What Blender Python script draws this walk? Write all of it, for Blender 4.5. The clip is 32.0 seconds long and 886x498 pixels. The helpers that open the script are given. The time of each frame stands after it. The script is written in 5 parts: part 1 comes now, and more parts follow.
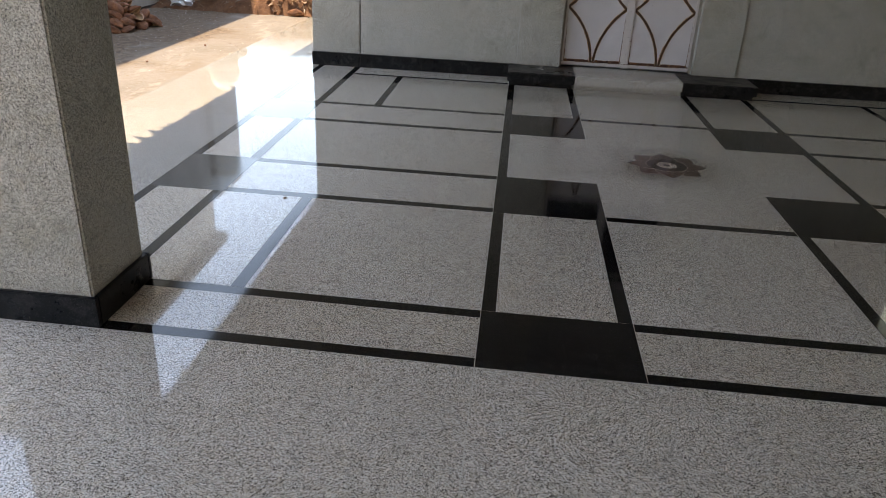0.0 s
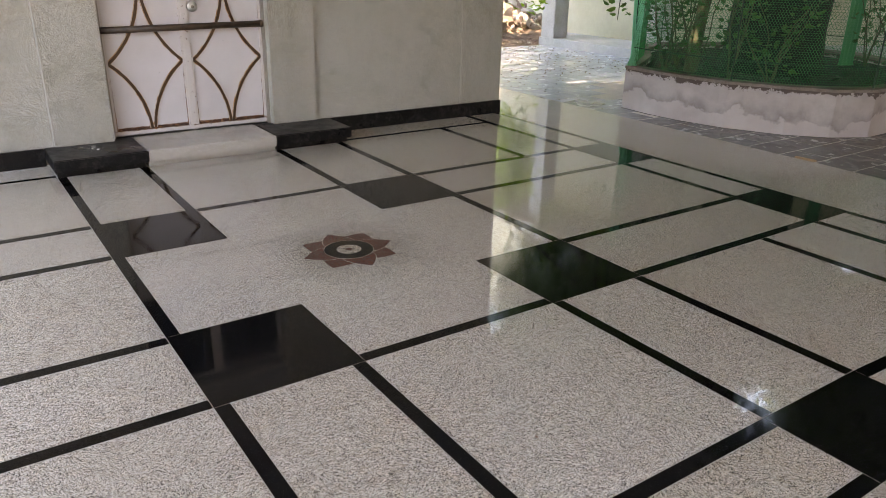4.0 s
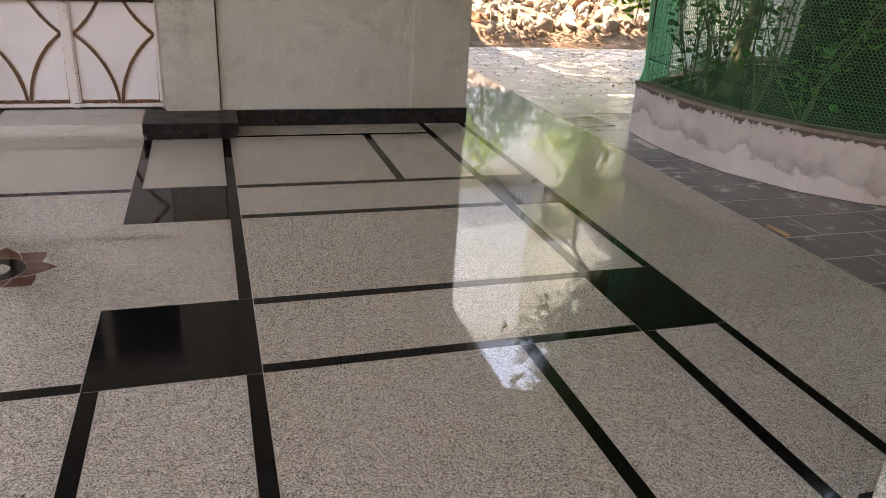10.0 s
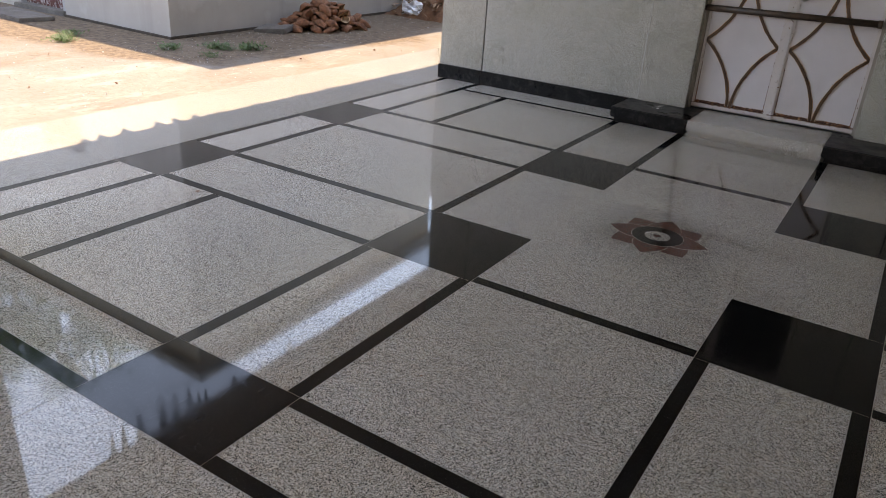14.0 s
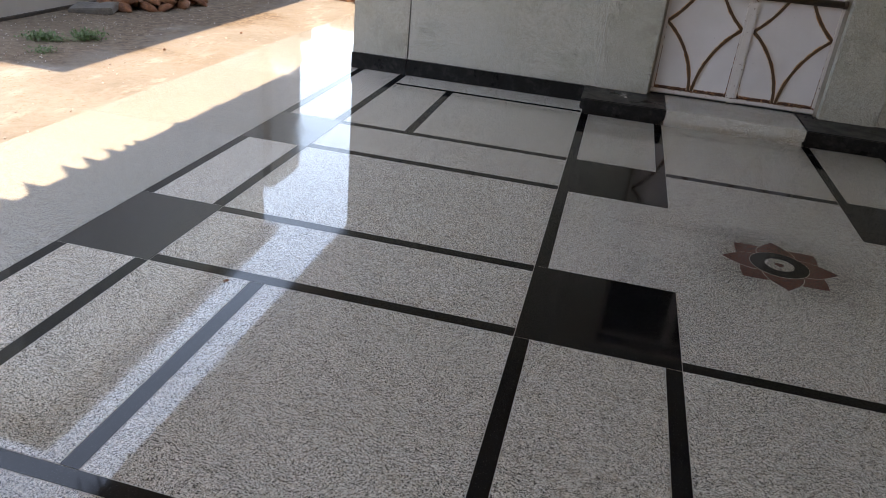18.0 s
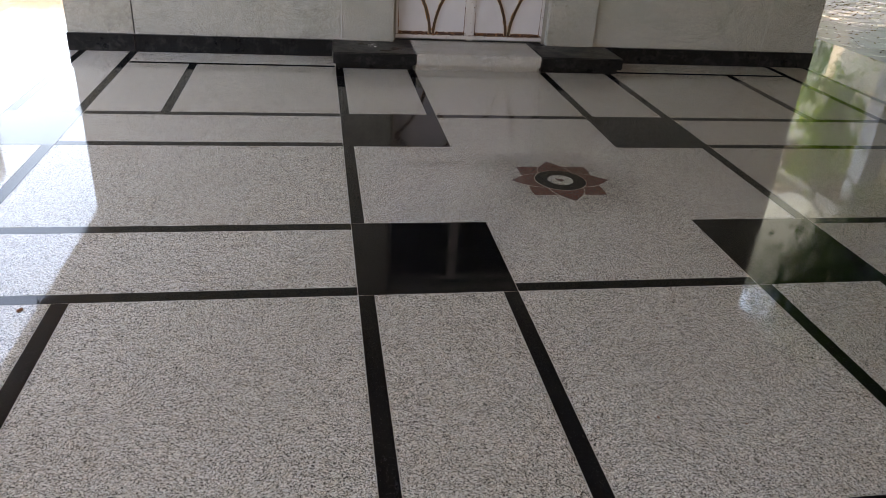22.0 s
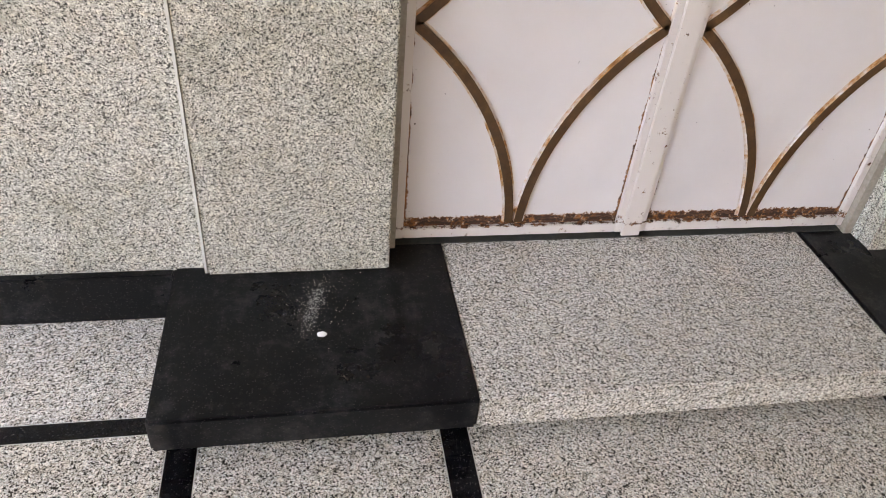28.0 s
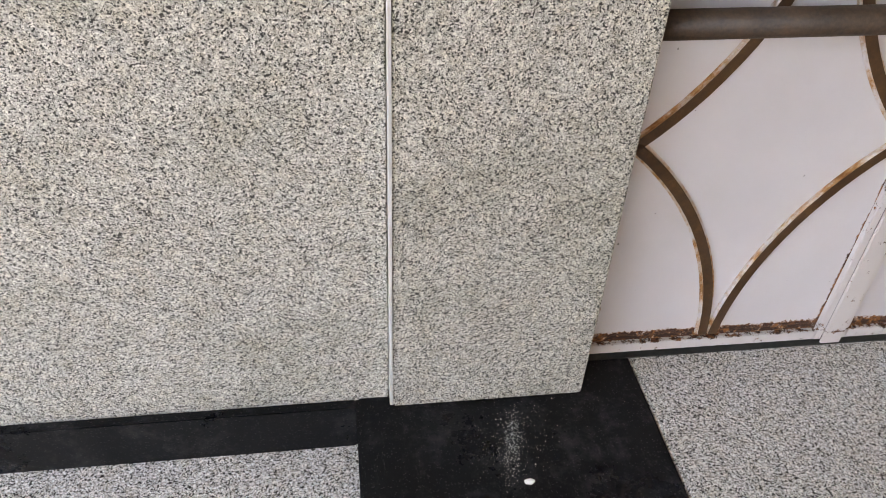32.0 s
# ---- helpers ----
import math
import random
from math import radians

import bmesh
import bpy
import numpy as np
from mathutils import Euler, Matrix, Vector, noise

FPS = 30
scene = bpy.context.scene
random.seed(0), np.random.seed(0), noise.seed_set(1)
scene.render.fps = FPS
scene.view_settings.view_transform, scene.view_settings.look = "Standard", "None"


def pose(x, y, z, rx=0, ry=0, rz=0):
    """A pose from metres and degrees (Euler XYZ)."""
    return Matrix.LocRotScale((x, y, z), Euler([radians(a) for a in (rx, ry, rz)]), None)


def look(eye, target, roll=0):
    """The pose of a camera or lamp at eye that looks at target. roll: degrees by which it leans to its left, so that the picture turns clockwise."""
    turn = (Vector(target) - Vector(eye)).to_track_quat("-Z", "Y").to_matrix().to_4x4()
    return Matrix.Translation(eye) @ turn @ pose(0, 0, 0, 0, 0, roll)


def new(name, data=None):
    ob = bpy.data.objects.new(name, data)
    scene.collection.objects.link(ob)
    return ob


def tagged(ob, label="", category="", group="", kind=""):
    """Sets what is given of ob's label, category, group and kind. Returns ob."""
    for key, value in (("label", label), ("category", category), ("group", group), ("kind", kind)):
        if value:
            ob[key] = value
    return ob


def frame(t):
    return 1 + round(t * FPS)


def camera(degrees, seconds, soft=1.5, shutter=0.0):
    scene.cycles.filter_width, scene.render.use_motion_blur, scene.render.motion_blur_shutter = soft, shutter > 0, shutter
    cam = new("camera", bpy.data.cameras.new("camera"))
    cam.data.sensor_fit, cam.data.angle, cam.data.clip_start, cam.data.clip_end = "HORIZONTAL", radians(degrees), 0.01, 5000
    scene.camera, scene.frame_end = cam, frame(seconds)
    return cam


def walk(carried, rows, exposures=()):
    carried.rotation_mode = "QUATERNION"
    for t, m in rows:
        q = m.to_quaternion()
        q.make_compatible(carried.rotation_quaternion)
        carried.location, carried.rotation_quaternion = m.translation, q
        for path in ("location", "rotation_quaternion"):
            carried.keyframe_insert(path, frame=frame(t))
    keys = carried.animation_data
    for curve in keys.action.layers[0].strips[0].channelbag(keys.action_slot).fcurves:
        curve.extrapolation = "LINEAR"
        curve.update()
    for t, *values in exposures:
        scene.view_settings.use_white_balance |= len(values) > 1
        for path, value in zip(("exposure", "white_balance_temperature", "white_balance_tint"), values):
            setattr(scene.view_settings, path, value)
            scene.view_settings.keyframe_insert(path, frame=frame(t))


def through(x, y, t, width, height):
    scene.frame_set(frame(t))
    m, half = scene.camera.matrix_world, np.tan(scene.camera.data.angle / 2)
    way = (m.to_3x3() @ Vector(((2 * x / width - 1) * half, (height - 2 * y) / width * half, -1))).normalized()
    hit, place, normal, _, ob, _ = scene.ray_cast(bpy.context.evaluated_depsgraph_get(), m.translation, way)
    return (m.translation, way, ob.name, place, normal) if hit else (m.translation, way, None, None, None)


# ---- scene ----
cam = camera(62.0, 32.0, soft=0.5)
PATH = [
    (0, (-1.033, 0.167, 1.438), (-1.188, 1.980, 0.609), 2.8),
    (0.5, (-1.194, 0.310, 1.423), (-1.403, 2.118, 0.594), 3.2),
    (1, (-1.333, 0.564, 1.404), (-1.608, 2.375, 0.601), 4.2),
    (1.5, (-1.484, 0.736, 1.397), (-1.683, 2.554, 0.588), 3.9),
    (2, (-1.627, 0.896, 1.423), (-1.614, 2.714, 0.588), 3.1),
    (2.5, (-1.670, 1.155, 1.430), (-1.472, 2.955, 0.579), 2.5),
    (3, (-1.680, 1.382, 1.451), (-1.201, 3.131, 0.606), 2.5),
    (3.5, (-1.690, 1.559, 1.469), (-0.842, 3.187, 0.676), 1.8),
    (4, (-1.684, 1.605, 1.475), (-0.623, 3.132, 0.737), 1.3),
    (4.5, (-1.674, 1.588, 1.489), (-0.483, 3.026, 0.770), 0.9),
    (6.5, (-1.010, 1.469, 1.412), (0.149, 2.898, 0.627), 1.8),
    (7, (-0.687, 1.415, 1.466), (0.448, 2.883, 0.720), 1.6),
    (7.5, (-0.414, 1.295, 1.474), (0.637, 2.822, 0.723), 2.1),
    (8, (-0.060, 1.316, 1.467), (0.946, 2.880, 0.731), 2.2),
    (8.5, (0.244, 1.360, 1.473), (1.209, 2.955, 0.750), 2.5),
    (9, (0.526, 1.327, 1.506), (1.362, 2.991, 0.777), 2.5),
    (9.5, (0.762, 1.371, 1.480), (1.485, 3.078, 0.729), 2.5),
    (10, (0.976, 1.506, 1.473), (1.550, 3.257, 0.695), 3.4),
    (10.5, (1.093, 1.495, 1.462), (1.395, 3.295, 0.646), 4.3),
    (11, (1.186, 1.447, 1.455), (1.148, 3.240, 0.571), 4.4),
    (11.5, (1.101, 1.476, 1.455), (0.760, 3.238, 0.572), 3.3),
    (12, (0.981, 1.500, 1.451), (0.371, 3.211, 0.616), 3.0),
    (12.5, (0.909, 1.499, 1.451), (0.071, 3.136, 0.664), 2.3),
    (13, (0.914, 1.472, 1.493), (-0.055, 3.051, 0.740), 2.3),
    (13.5, (0.984, 1.374, 1.452), (-0.010, 2.914, 0.653), 3.1),
    (14, (0.901, 1.291, 1.454), (-0.045, 2.849, 0.631), 3.9),
    (14.5, (0.727, 1.232, 1.483), (-0.120, 2.843, 0.655), 4.2),
    (16.5, (-0.162, 1.485, 1.441), (-0.731, 3.188, 0.561), 5.6),
    (17, (-0.455, 1.556, 1.445), (-1.087, 3.244, 0.579), 4.7),
    (17.5, (-0.698, 1.592, 1.432), (-1.276, 3.298, 0.562), 5.7),
    (18, (-0.925, 1.545, 1.436), (-1.277, 3.307, 0.557), 5.8),
    (18.5, (-1.143, 1.615, 1.433), (-1.362, 3.397, 0.554), 4.6),
    (19, (-1.291, 1.704, 1.431), (-1.359, 3.488, 0.528), 3.7),
    (19.5, (-1.409, 1.703, 1.430), (-1.204, 3.466, 0.508), 4.0),
    (20, (-1.470, 1.702, 1.416), (-1.046, 3.419, 0.482), 4.3),
    (20.5, (-1.485, 1.699, 1.412), (-0.959, 3.392, 0.486), 4.0),
    (21, (-1.478, 1.655, 1.417), (-0.941, 3.361, 0.521), 3.9),
    (21.5, (-1.342, 1.545, 1.393), (-0.897, 3.275, 0.493), 4.4),
    (22, (-1.219, 1.537, 1.399), (-0.893, 3.281, 0.477), 3.9),
    (22.5, (-1.165, 1.820, 1.367), (-0.835, 3.578, 0.473), 4.4),
    (23, (-1.156, 2.179, 1.499), (-0.778, 3.931, 0.613), 5.0),
    (23.5, (-1.088, 2.504, 1.504), (-0.733, 4.261, 0.616), 4.9),
    (24, (-1.017, 2.906, 1.514), (-0.730, 4.670, 0.618), 5.2),
    (24.5, (-1.015, 3.405, 1.512), (-0.706, 5.146, 0.577), 5.4),
    (25, (-0.967, 3.873, 1.507), (-0.640, 5.615, 0.579), 5.5),
    (25.5, (-0.955, 4.318, 1.491), (-0.675, 6.067, 0.563), 5.4),
    (26, (-0.932, 4.755, 1.460), (-0.623, 6.491, 0.516), 5.1),
    (26.5, (-0.920, 5.197, 1.405), (-0.622, 6.910, 0.416), 5.1),
    (28.5, (-0.711, 6.240, 1.213), (-0.306, 7.717, -0.073), 5.8),
    (29, (-0.616, 6.239, 1.213), (-0.061, 7.633, -0.109), 6.5),
    (29.5, (-0.534, 6.201, 1.218), (0.180, 7.499, -0.126), 7.2),
    (30, (-0.501, 6.191, 1.261), (0.289, 7.423, -0.103), 7.1),
    (30.5, (-0.553, 6.199, 1.278), (0.177, 7.470, -0.083), 5.7),
    (31, (-0.702, 6.217, 1.275), (-0.238, 7.656, -0.034), 3.0),
    (31.5, (-0.907, 6.284, 1.278), (-0.648, 7.819, 0.022), 2.7),
    (32, (-1.101, 6.473, 1.349), (-0.852, 8.024, 0.111), 2.9),
]
EXPOSURES = [
    (0, 2.91, 9540, 15), (2, 3.17, 9590, 16), (3, 3.42, 9990, 18), (4, 4.07, 10850, 21), (6.5, 4.17, 11360, 24), (7, 4.07, 11410, 25),
    (9, 3.95, 11360, 26), (10, 4.12, 11210, 25), (11, 4.15, 10950, 23), (12, 3.45, 10150, 20), (13, 2.80, 9300, 18), (14, 3.10, 9590, 18),
    (17, 3.04, 9490, 16), (19, 3.04, 9790, 17), (20, 3.40, 10500, 18), (21, 3.56, 10760, 19), (22, 3.38, 10450, 19), (23, 3.40, 10300, 20),
    (24, 3.60, 10400, 19), (25, 3.72, 10450, 20), (26, 4.11, 10550, 20), (28.5, 4.65, 11610, 21), (30, 4.71, 12220, 21), (31, 4.67, 10950, 20),
    (32, 4.42, 10550, 20),
]
walk(cam, [(t, look(eye, target, roll)) for t, eye, target, roll in PATH], EXPOSURES)

# ---------------------------------------------------------------- light
world = bpy.data.worlds.new("world")
scene.world = world
world.use_nodes = True
wn = world.node_tree
sky = wn.nodes.new("ShaderNodeTexSky")
sky.sky_type, sky.sun_disc = "NISHITA", False
SUN_TO = Vector((-0.305, 0.14, 1.0)).normalized()      # towards the sun
sky.sun_elevation = math.asin(SUN_TO.z)
sky.sun_rotation = math.atan2(SUN_TO.x, SUN_TO.y)
sky.air_density, sky.dust_density, sky.ozone_density = 1.0, 0.3, 2.2
wn.links.new(sky.outputs[0], wn.nodes["Background"].inputs[0])
wn.nodes["Background"].inputs[1].default_value = 0.15
sun = new("sun", bpy.data.lights.new("sun", "SUN"))
sun.data.energy, sun.data.angle, sun.data.color = 1.4, radians(0.55), (1.0, 0.965, 0.91)
sun.matrix_world = look(SUN_TO * 30, (0, 0, 0))


# ---------------------------------------------------------------- materials
def material(name, colour=(0.5, 0.5, 0.5), rough=0.6, metal=0.0):
    m = bpy.data.materials.new(name)
    m.use_nodes = True
    b = m.node_tree.nodes["Principled BSDF"]
    b.inputs["Base Color"].default_value = (*colour, 1)
    b.inputs["Roughness"].default_value = rough
    b.inputs["Metallic"].default_value = metal
    return m


class Nodes:
    """Small helper to wire a material."""

    def __init__(self, m):
        self.t = m.node_tree
        self.b = self.t.nodes["Principled BSDF"]

    def add(self, kind, **values):
        n = self.t.nodes.new(kind)
        for key, value in values.items():
            if key in n.inputs:
                n.inputs[key].default_value = value
        return n

    def link(self, a, b):
        self.t.links.new(a, b)

    def coords(self, spread=0.0, stretch=None):
        c = self.add("ShaderNodeTexCoord").outputs["Object"]
        if stretch:
            mp = self.add("ShaderNodeMapping")
            mp.inputs["Scale"].default_value = stretch
            self.link(c, mp.inputs[0])
            c = mp.outputs[0]
        if spread:
            info = self.add("ShaderNodeObjectInfo")
            mul = self.add("ShaderNodeVectorMath")
            mul.operation = "MULTIPLY_ADD"
            self.link(info.outputs["Random"], mul.inputs[0])
            mul.inputs[1].default_value = (spread, spread * 0.7, spread * 1.3)
            self.link(c, mul.inputs[2])
            c = mul.outputs[0]
        return c

    def noise(self, c, scale, detail=4.0, rough=0.6):
        n = self.add("ShaderNodeTexNoise", Scale=scale, Detail=detail, Roughness=rough)
        self.link(c, n.inputs["Vector"])
        return n.outputs["Fac"]

    def voronoi(self, c, scale):
        n = self.add("ShaderNodeTexVoronoi", Scale=scale)
        self.link(c, n.inputs["Vector"])
        s = self.add("ShaderNodeSeparateColor")
        self.link(n.outputs["Color"], s.inputs[0])
        return s.outputs[0], n.outputs["Distance"]

    def ramp(self, fac, *stops, hard=False):
        n = self.add("ShaderNodeValToRGB")
        r = n.color_ramp
        if hard:
            r.interpolation = "CONSTANT"
        for i, (at, col) in enumerate(stops):
            e = r.elements[i] if i < 2 else r.elements.new(at)
            e.position = at
            e.color = (*col, 1) if len(col) == 3 else col
        self.link(fac, n.inputs[0])
        return n.outputs[0]

    def grey(self, fac, a, b, lo=0.0, hi=1.0):
        n = self.add("ShaderNodeMapRange")
        for i, v in enumerate((a, b, lo, hi)):
            n.inputs[1 + i].default_value = v
        self.link(fac, n.inputs[0])
        return n.outputs[0]

    def mix(self, fac, a, b, how="MIX"):
        n = self.add("ShaderNodeMix")
        n.data_type, n.blend_type = "RGBA", how
        for value, sock in ((fac, n.inputs[0]), (a, n.inputs[6]), (b, n.inputs[7])):
            if isinstance(value, (int, float)):
                sock.default_value = value
            elif isinstance(value, tuple):
                sock.default_value = (*value, 1)
            else:
                self.link(value, sock)
        return n.outputs[2]

    def math(self, how, a, b=0.0):
        n = self.add("ShaderNodeMath")
        n.operation = how
        for i, v in enumerate((a, b)):
            if isinstance(v, (int, float)):
                n.inputs[i].default_value = v
            else:
                self.link(v, n.inputs[i])
        return n.outputs[0]

    def height(self, c):
        s = self.add("ShaderNodeSeparateXYZ")
        self.link(c, s.inputs[0])
        return s.outputs

    def colour(self, c):
        self.link(c, self.b.inputs["Base Color"])

    def rough(self, c):
        self.link(c, self.b.inputs["Roughness"])

    def bump(self, h, strength, distance=0.002):
        n = self.add("ShaderNodeBump", Strength=strength, Distance=distance)
        self.link(h, n.inputs["Height"])
        self.link(n.outputs[0], self.b.inputs["Normal"])


def granite(name, light, mid, dark, rough_lo, rough_hi, spread, bump=0.0, stain=(0.5, 0.5, 0.45), stains=0.0, flecks=0.15, scale=280, grime=False):
    """White granite: pale ground, grey patches and dark flecks a few millimetres across."""
    m = material(name)
    n = Nodes(m)
    c = n.coords(spread)
    warp = n.add("ShaderNodeTexNoise", Scale=0.8 * scale, Detail=2.0)
    n.link(c, warp.inputs["Vector"])
    vm = n.add("ShaderNodeVectorMath")
    vm.operation = "MULTIPLY_ADD"
    n.link(warp.outputs["Color"], vm.inputs[0])
    vm.inputs[1].default_value = (1.1 / scale, 1.1 / scale, 1.1 / scale)
    n.link(c, vm.inputs[2])
    v1, d1 = n.voronoi(vm.outputs[0], scale)
    v2, d2 = n.voronoi(vm.outputs[0], 1.8 * scale)
    # grains: dark mica, grey quartz, pale feldspar
    col = n.ramp(v1, (0.0, dark), (flecks, mid), (2.4 * flecks, tuple(0.5 * (x + y) for x, y in zip(mid, light))), (3.6 * flecks, light), (0.85, tuple(min(0.95, 1.1 * x) for x in light)), hard=True)
    col = n.mix(1.0, col, n.ramp(v2, (0.0, (0.14, 0.135, 0.13)), (0.75 * flecks, (0.62, 0.62, 0.61)), (2.2 * flecks, (1, 1, 1)), hard=True), "MULTIPLY")
    # grains gather in cloudy clusters about a centimetre across, some of them tan
    col = n.mix(n.grey(n.noise(c, 145.0, 4.0, 0.75), 0.38, 0.58, 0.74, 0.0), col, (0.42, 0.41, 0.40), "MULTIPLY")
    col = n.mix(n.grey(n.noise(c, 34.0, 4.0, 0.7), 0.46, 0.66, 0.0, 0.40), col, (0.86, 0.76, 0.62), "MULTIPLY")
    big = n.noise(c, 1.3, 5.0)
    col = n.mix(n.grey(big, 0.35, 0.7, 0.0, 0.30), col, (0.80, 0.77, 0.70), "MULTIPLY")
    if stains:
        st = n.noise(c, 4.5, 6.0, 0.7)
        col = n.mix(n.grey(st, 0.5, 0.72, 0.0, stains), col, stain, "MULTIPLY")
    if grime:
        # dark speckle left by polishing round the star
        far = n.add("ShaderNodeVectorMath")
        far.operation = "DISTANCE"
        n.link(n.coords(), far.inputs[0])
        far.inputs[1].default_value = (0.0, 4.915, 0.0)
        ring = n.grey(n.math("ADD", far.outputs["Value"], n.grey(n.noise(c, 6.0, 4.0), 0.3, 0.7, -0.06, 0.06)), 0.24, 0.48, 1.0, 0.0)
        dots = n.grey(n.noise(c, 150.0, 4.0, 0.7), 0.46, 0.58, 0.0, 1.0)
        col = n.mix(n.math("MULTIPLY", n.math("MULTIPLY", ring, dots), 1.0), col, (0.20, 0.19, 0.18), "MULTIPLY")
    # slabs from different blocks: some browner than others
    info = n.add("ShaderNodeObjectInfo")
    col = n.mix(n.grey(info.outputs["Random"], 0.0, 1.0, 0.0, 0.5), col, (0.82, 0.765, 0.70), "MULTIPLY")
    n.colour(col)
    n.rough(n.grey(n.noise(c, 3.0, 5.0, 0.65), 0.35, 0.7, rough_lo, rough_hi))
    if bump:
        n.bump(n.noise(c, 120, 5.0, 0.7), bump, 0.004)
    return m


M_FLOOR = granite("polished_white_granite", (0.95, 0.885, 0.82), (0.52, 0.475, 0.43), (0.045, 0.040, 0.036), 0.02, 0.07, 40.0, flecks=0.142, scale=325, grime=True)
M_WALL = granite("wall_granite", (0.86, 0.855, 0.79), (0.54, 0.53, 0.49), (0.05, 0.048, 0.043), 0.5, 0.7, 25.0, bump=0.9, stain=(0.62, 0.63, 0.56), stains=0.7, flecks=0.142, scale=360)
# floor granite with a dust film, darkened against the glare of full sun
M_APRON = granite("dusty_sun_dimmed_granite", (0.47, 0.46, 0.435), (0.39, 0.38, 0.355), (0.24, 0.233, 0.216), 0.03, 0.09, 40.0, flecks=0.10, scale=275)
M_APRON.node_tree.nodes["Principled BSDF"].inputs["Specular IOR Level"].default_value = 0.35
M_STEP = granite("step_granite", (0.93, 0.885, 0.825), (0.52, 0.485, 0.45), (0.05, 0.045, 0.040), 0.10, 0.20, 30.0, flecks=0.142, scale=345)


def black_granite(name, lo, hi, dusty=0.0):
    m = material(name)
    n = Nodes(m)
    c = n.coords(30.0)
    a = n.noise(c, 9.0, 8.0, 0.72)
    col = n.ramp(a, (0.40, (0.0035, 0.0036, 0.0042)), (0.66, (0.0070, 0.0071, 0.0078)), (0.84, (0.022, 0.0218, 0.0215)))
    v, d = n.voronoi(c, 420)
    col = n.mix(n.grey(v, 0.955, 0.97, 0.0, 0.4), col, (0.07, 0.07, 0.078))
    scuff = n.grey(n.noise(n.coords(30.0, (1.0, 0.22, 1.0)), 46.0, 7.0, 0.8), 0.60, 0.74, 0.0, 0.55)
    scuff = n.math("MULTIPLY", scuff, n.grey(n.noise(c, 2.6, 4.0), 0.42, 0.62, 0.0, 1.0))
    col = n.mix(scuff, col, (0.085, 0.087, 0.095))
    n.colour(col)
    if dusty:
        worn = n.math("MULTIPLY", n.grey(n.noise(c, 14.0, 8.0, 0.75), 0.50, 0.72, 0.0, 1.0), dusty)
        col = n.mix(worn, col, (0.075, 0.074, 0.076))
        specks = n.grey(n.noise(c, 210.0, 2.0), 0.72, 0.76, 0.0, 0.5)
        n.colour(n.mix(specks, col, (0.22, 0.21, 0.20)))
    n.rough(n.grey(n.noise(c, 5.0, 6.0, 0.7), 0.35, 0.72, lo, hi))
    return m


M_BLACK = black_granite("black_granite_polished", 0.03, 0.12, 0.10)
M_BLACK.node_tree.nodes["Principled BSDF"].inputs["Specular IOR Level"].default_value = 0.22
M_BLACK_SCUFFED = black_granite("black_granite_scuffed", 0.05, 0.16, 0.40)
M_BLACK_DUSTY = black_granite("black_granite_dusty", 0.25, 0.5, 0.45)
M_BLACK_DUSTY.node_tree.nodes["Principled BSDF"].inputs["Specular IOR Level"].default_value = 0.18


def plain(name, a, b, rough=0.8, scale=6.0, bump=0.3, bump_scale=90.0, spread=0.0, distance=0.004):
    """Two tones mixed by noise at two scales, with fine relief."""
    m = material(name)
    n = Nodes(m)
    c = n.coords(spread)
    f = n.mix(0.4, n.noise(c, scale, 5.0, 0.65), n.noise(c, scale * 11, 3.0))
    n.colour(n.ramp(f, (0.32, a), (0.68, b)))
    n.b.inputs["Roughness"].default_value = rough
    if bump:
        n.bump(n.noise(c, bump_scale, 5.0, 0.6), bump, distance)
    return m


def island_stone():
    """Broken stones, each of its own tone between pale pink-grey and brown."""
    m = material("broken_stone_fill")
    n = Nodes(m)
    c = n.coords()
    geo = n.add("ShaderNodeNewGeometry")
    col = n.ramp(geo.outputs["Random Per Island"], (0.0, (0.24, 0.16, 0.12)), (0.25, (0.33, 0.265, 0.23)), (0.6, (0.40, 0.35, 0.32)), (1.0, (0.52, 0.485, 0.46)))
    col = n.mix(n.grey(n.noise(c, 9.0, 5.0), 0.35, 0.7, 0.0, 0.7), col, (0.66, 0.60, 0.54), "MULTIPLY")
    n.colour(col)
    n.b.inputs["Roughness"].default_value = 0.92
    n.bump(n.noise(c, 28.0, 6.0), 0.8, 0.02)
    return m


M_GROUT = plain("pale_cement_grout", (0.42, 0.40, 0.36), (0.55, 0.53, 0.48), 0.8)
M_PAVEJOINT = plain("pale_sandy_joint", (0.36, 0.33, 0.29), (0.56, 0.53, 0.48), 0.9)
M_JOINT_DARK = plain("dark_joint", (0.03, 0.03, 0.028), (0.06, 0.06, 0.055), 0.9)
M_JOINT_WHITE = plain("white_joint_filler", (0.48, 0.475, 0.44), (0.64, 0.635, 0.59), 0.7)
M_CEIL = plain("ceiling_paint", (0.50, 0.50, 0.49), (0.60, 0.60, 0.59), 0.85, 1.2)
M_CONCRETE = plain("concrete", (0.30, 0.29, 0.27), (0.42, 0.41, 0.38), 0.85, 1.5)
M_RED = plain("red_granite", (0.042, 0.0165, 0.013), (0.175, 0.069, 0.051), 0.10, 130.0, 0.0, spread=5.0)
M_HUSK = plain("coconut_husk", (0.045, 0.016, 0.008), (0.33, 0.125, 0.052), 0.8, 16.0, 1.0, 45.0, 9.0, 0.02)
M_HUSK_IN = plain("husk_inner_fibre", (0.34, 0.20, 0.11), (0.50, 0.33, 0.20), 0.9, 20.0, 0.6, 120.0, 9.0)
M_STONE = plain("rubble_stone", (0.22, 0.18, 0.15), (0.46, 0.41, 0.37), 0.9, 5.0, 0.8, 25.0, 9.0, 0.02)
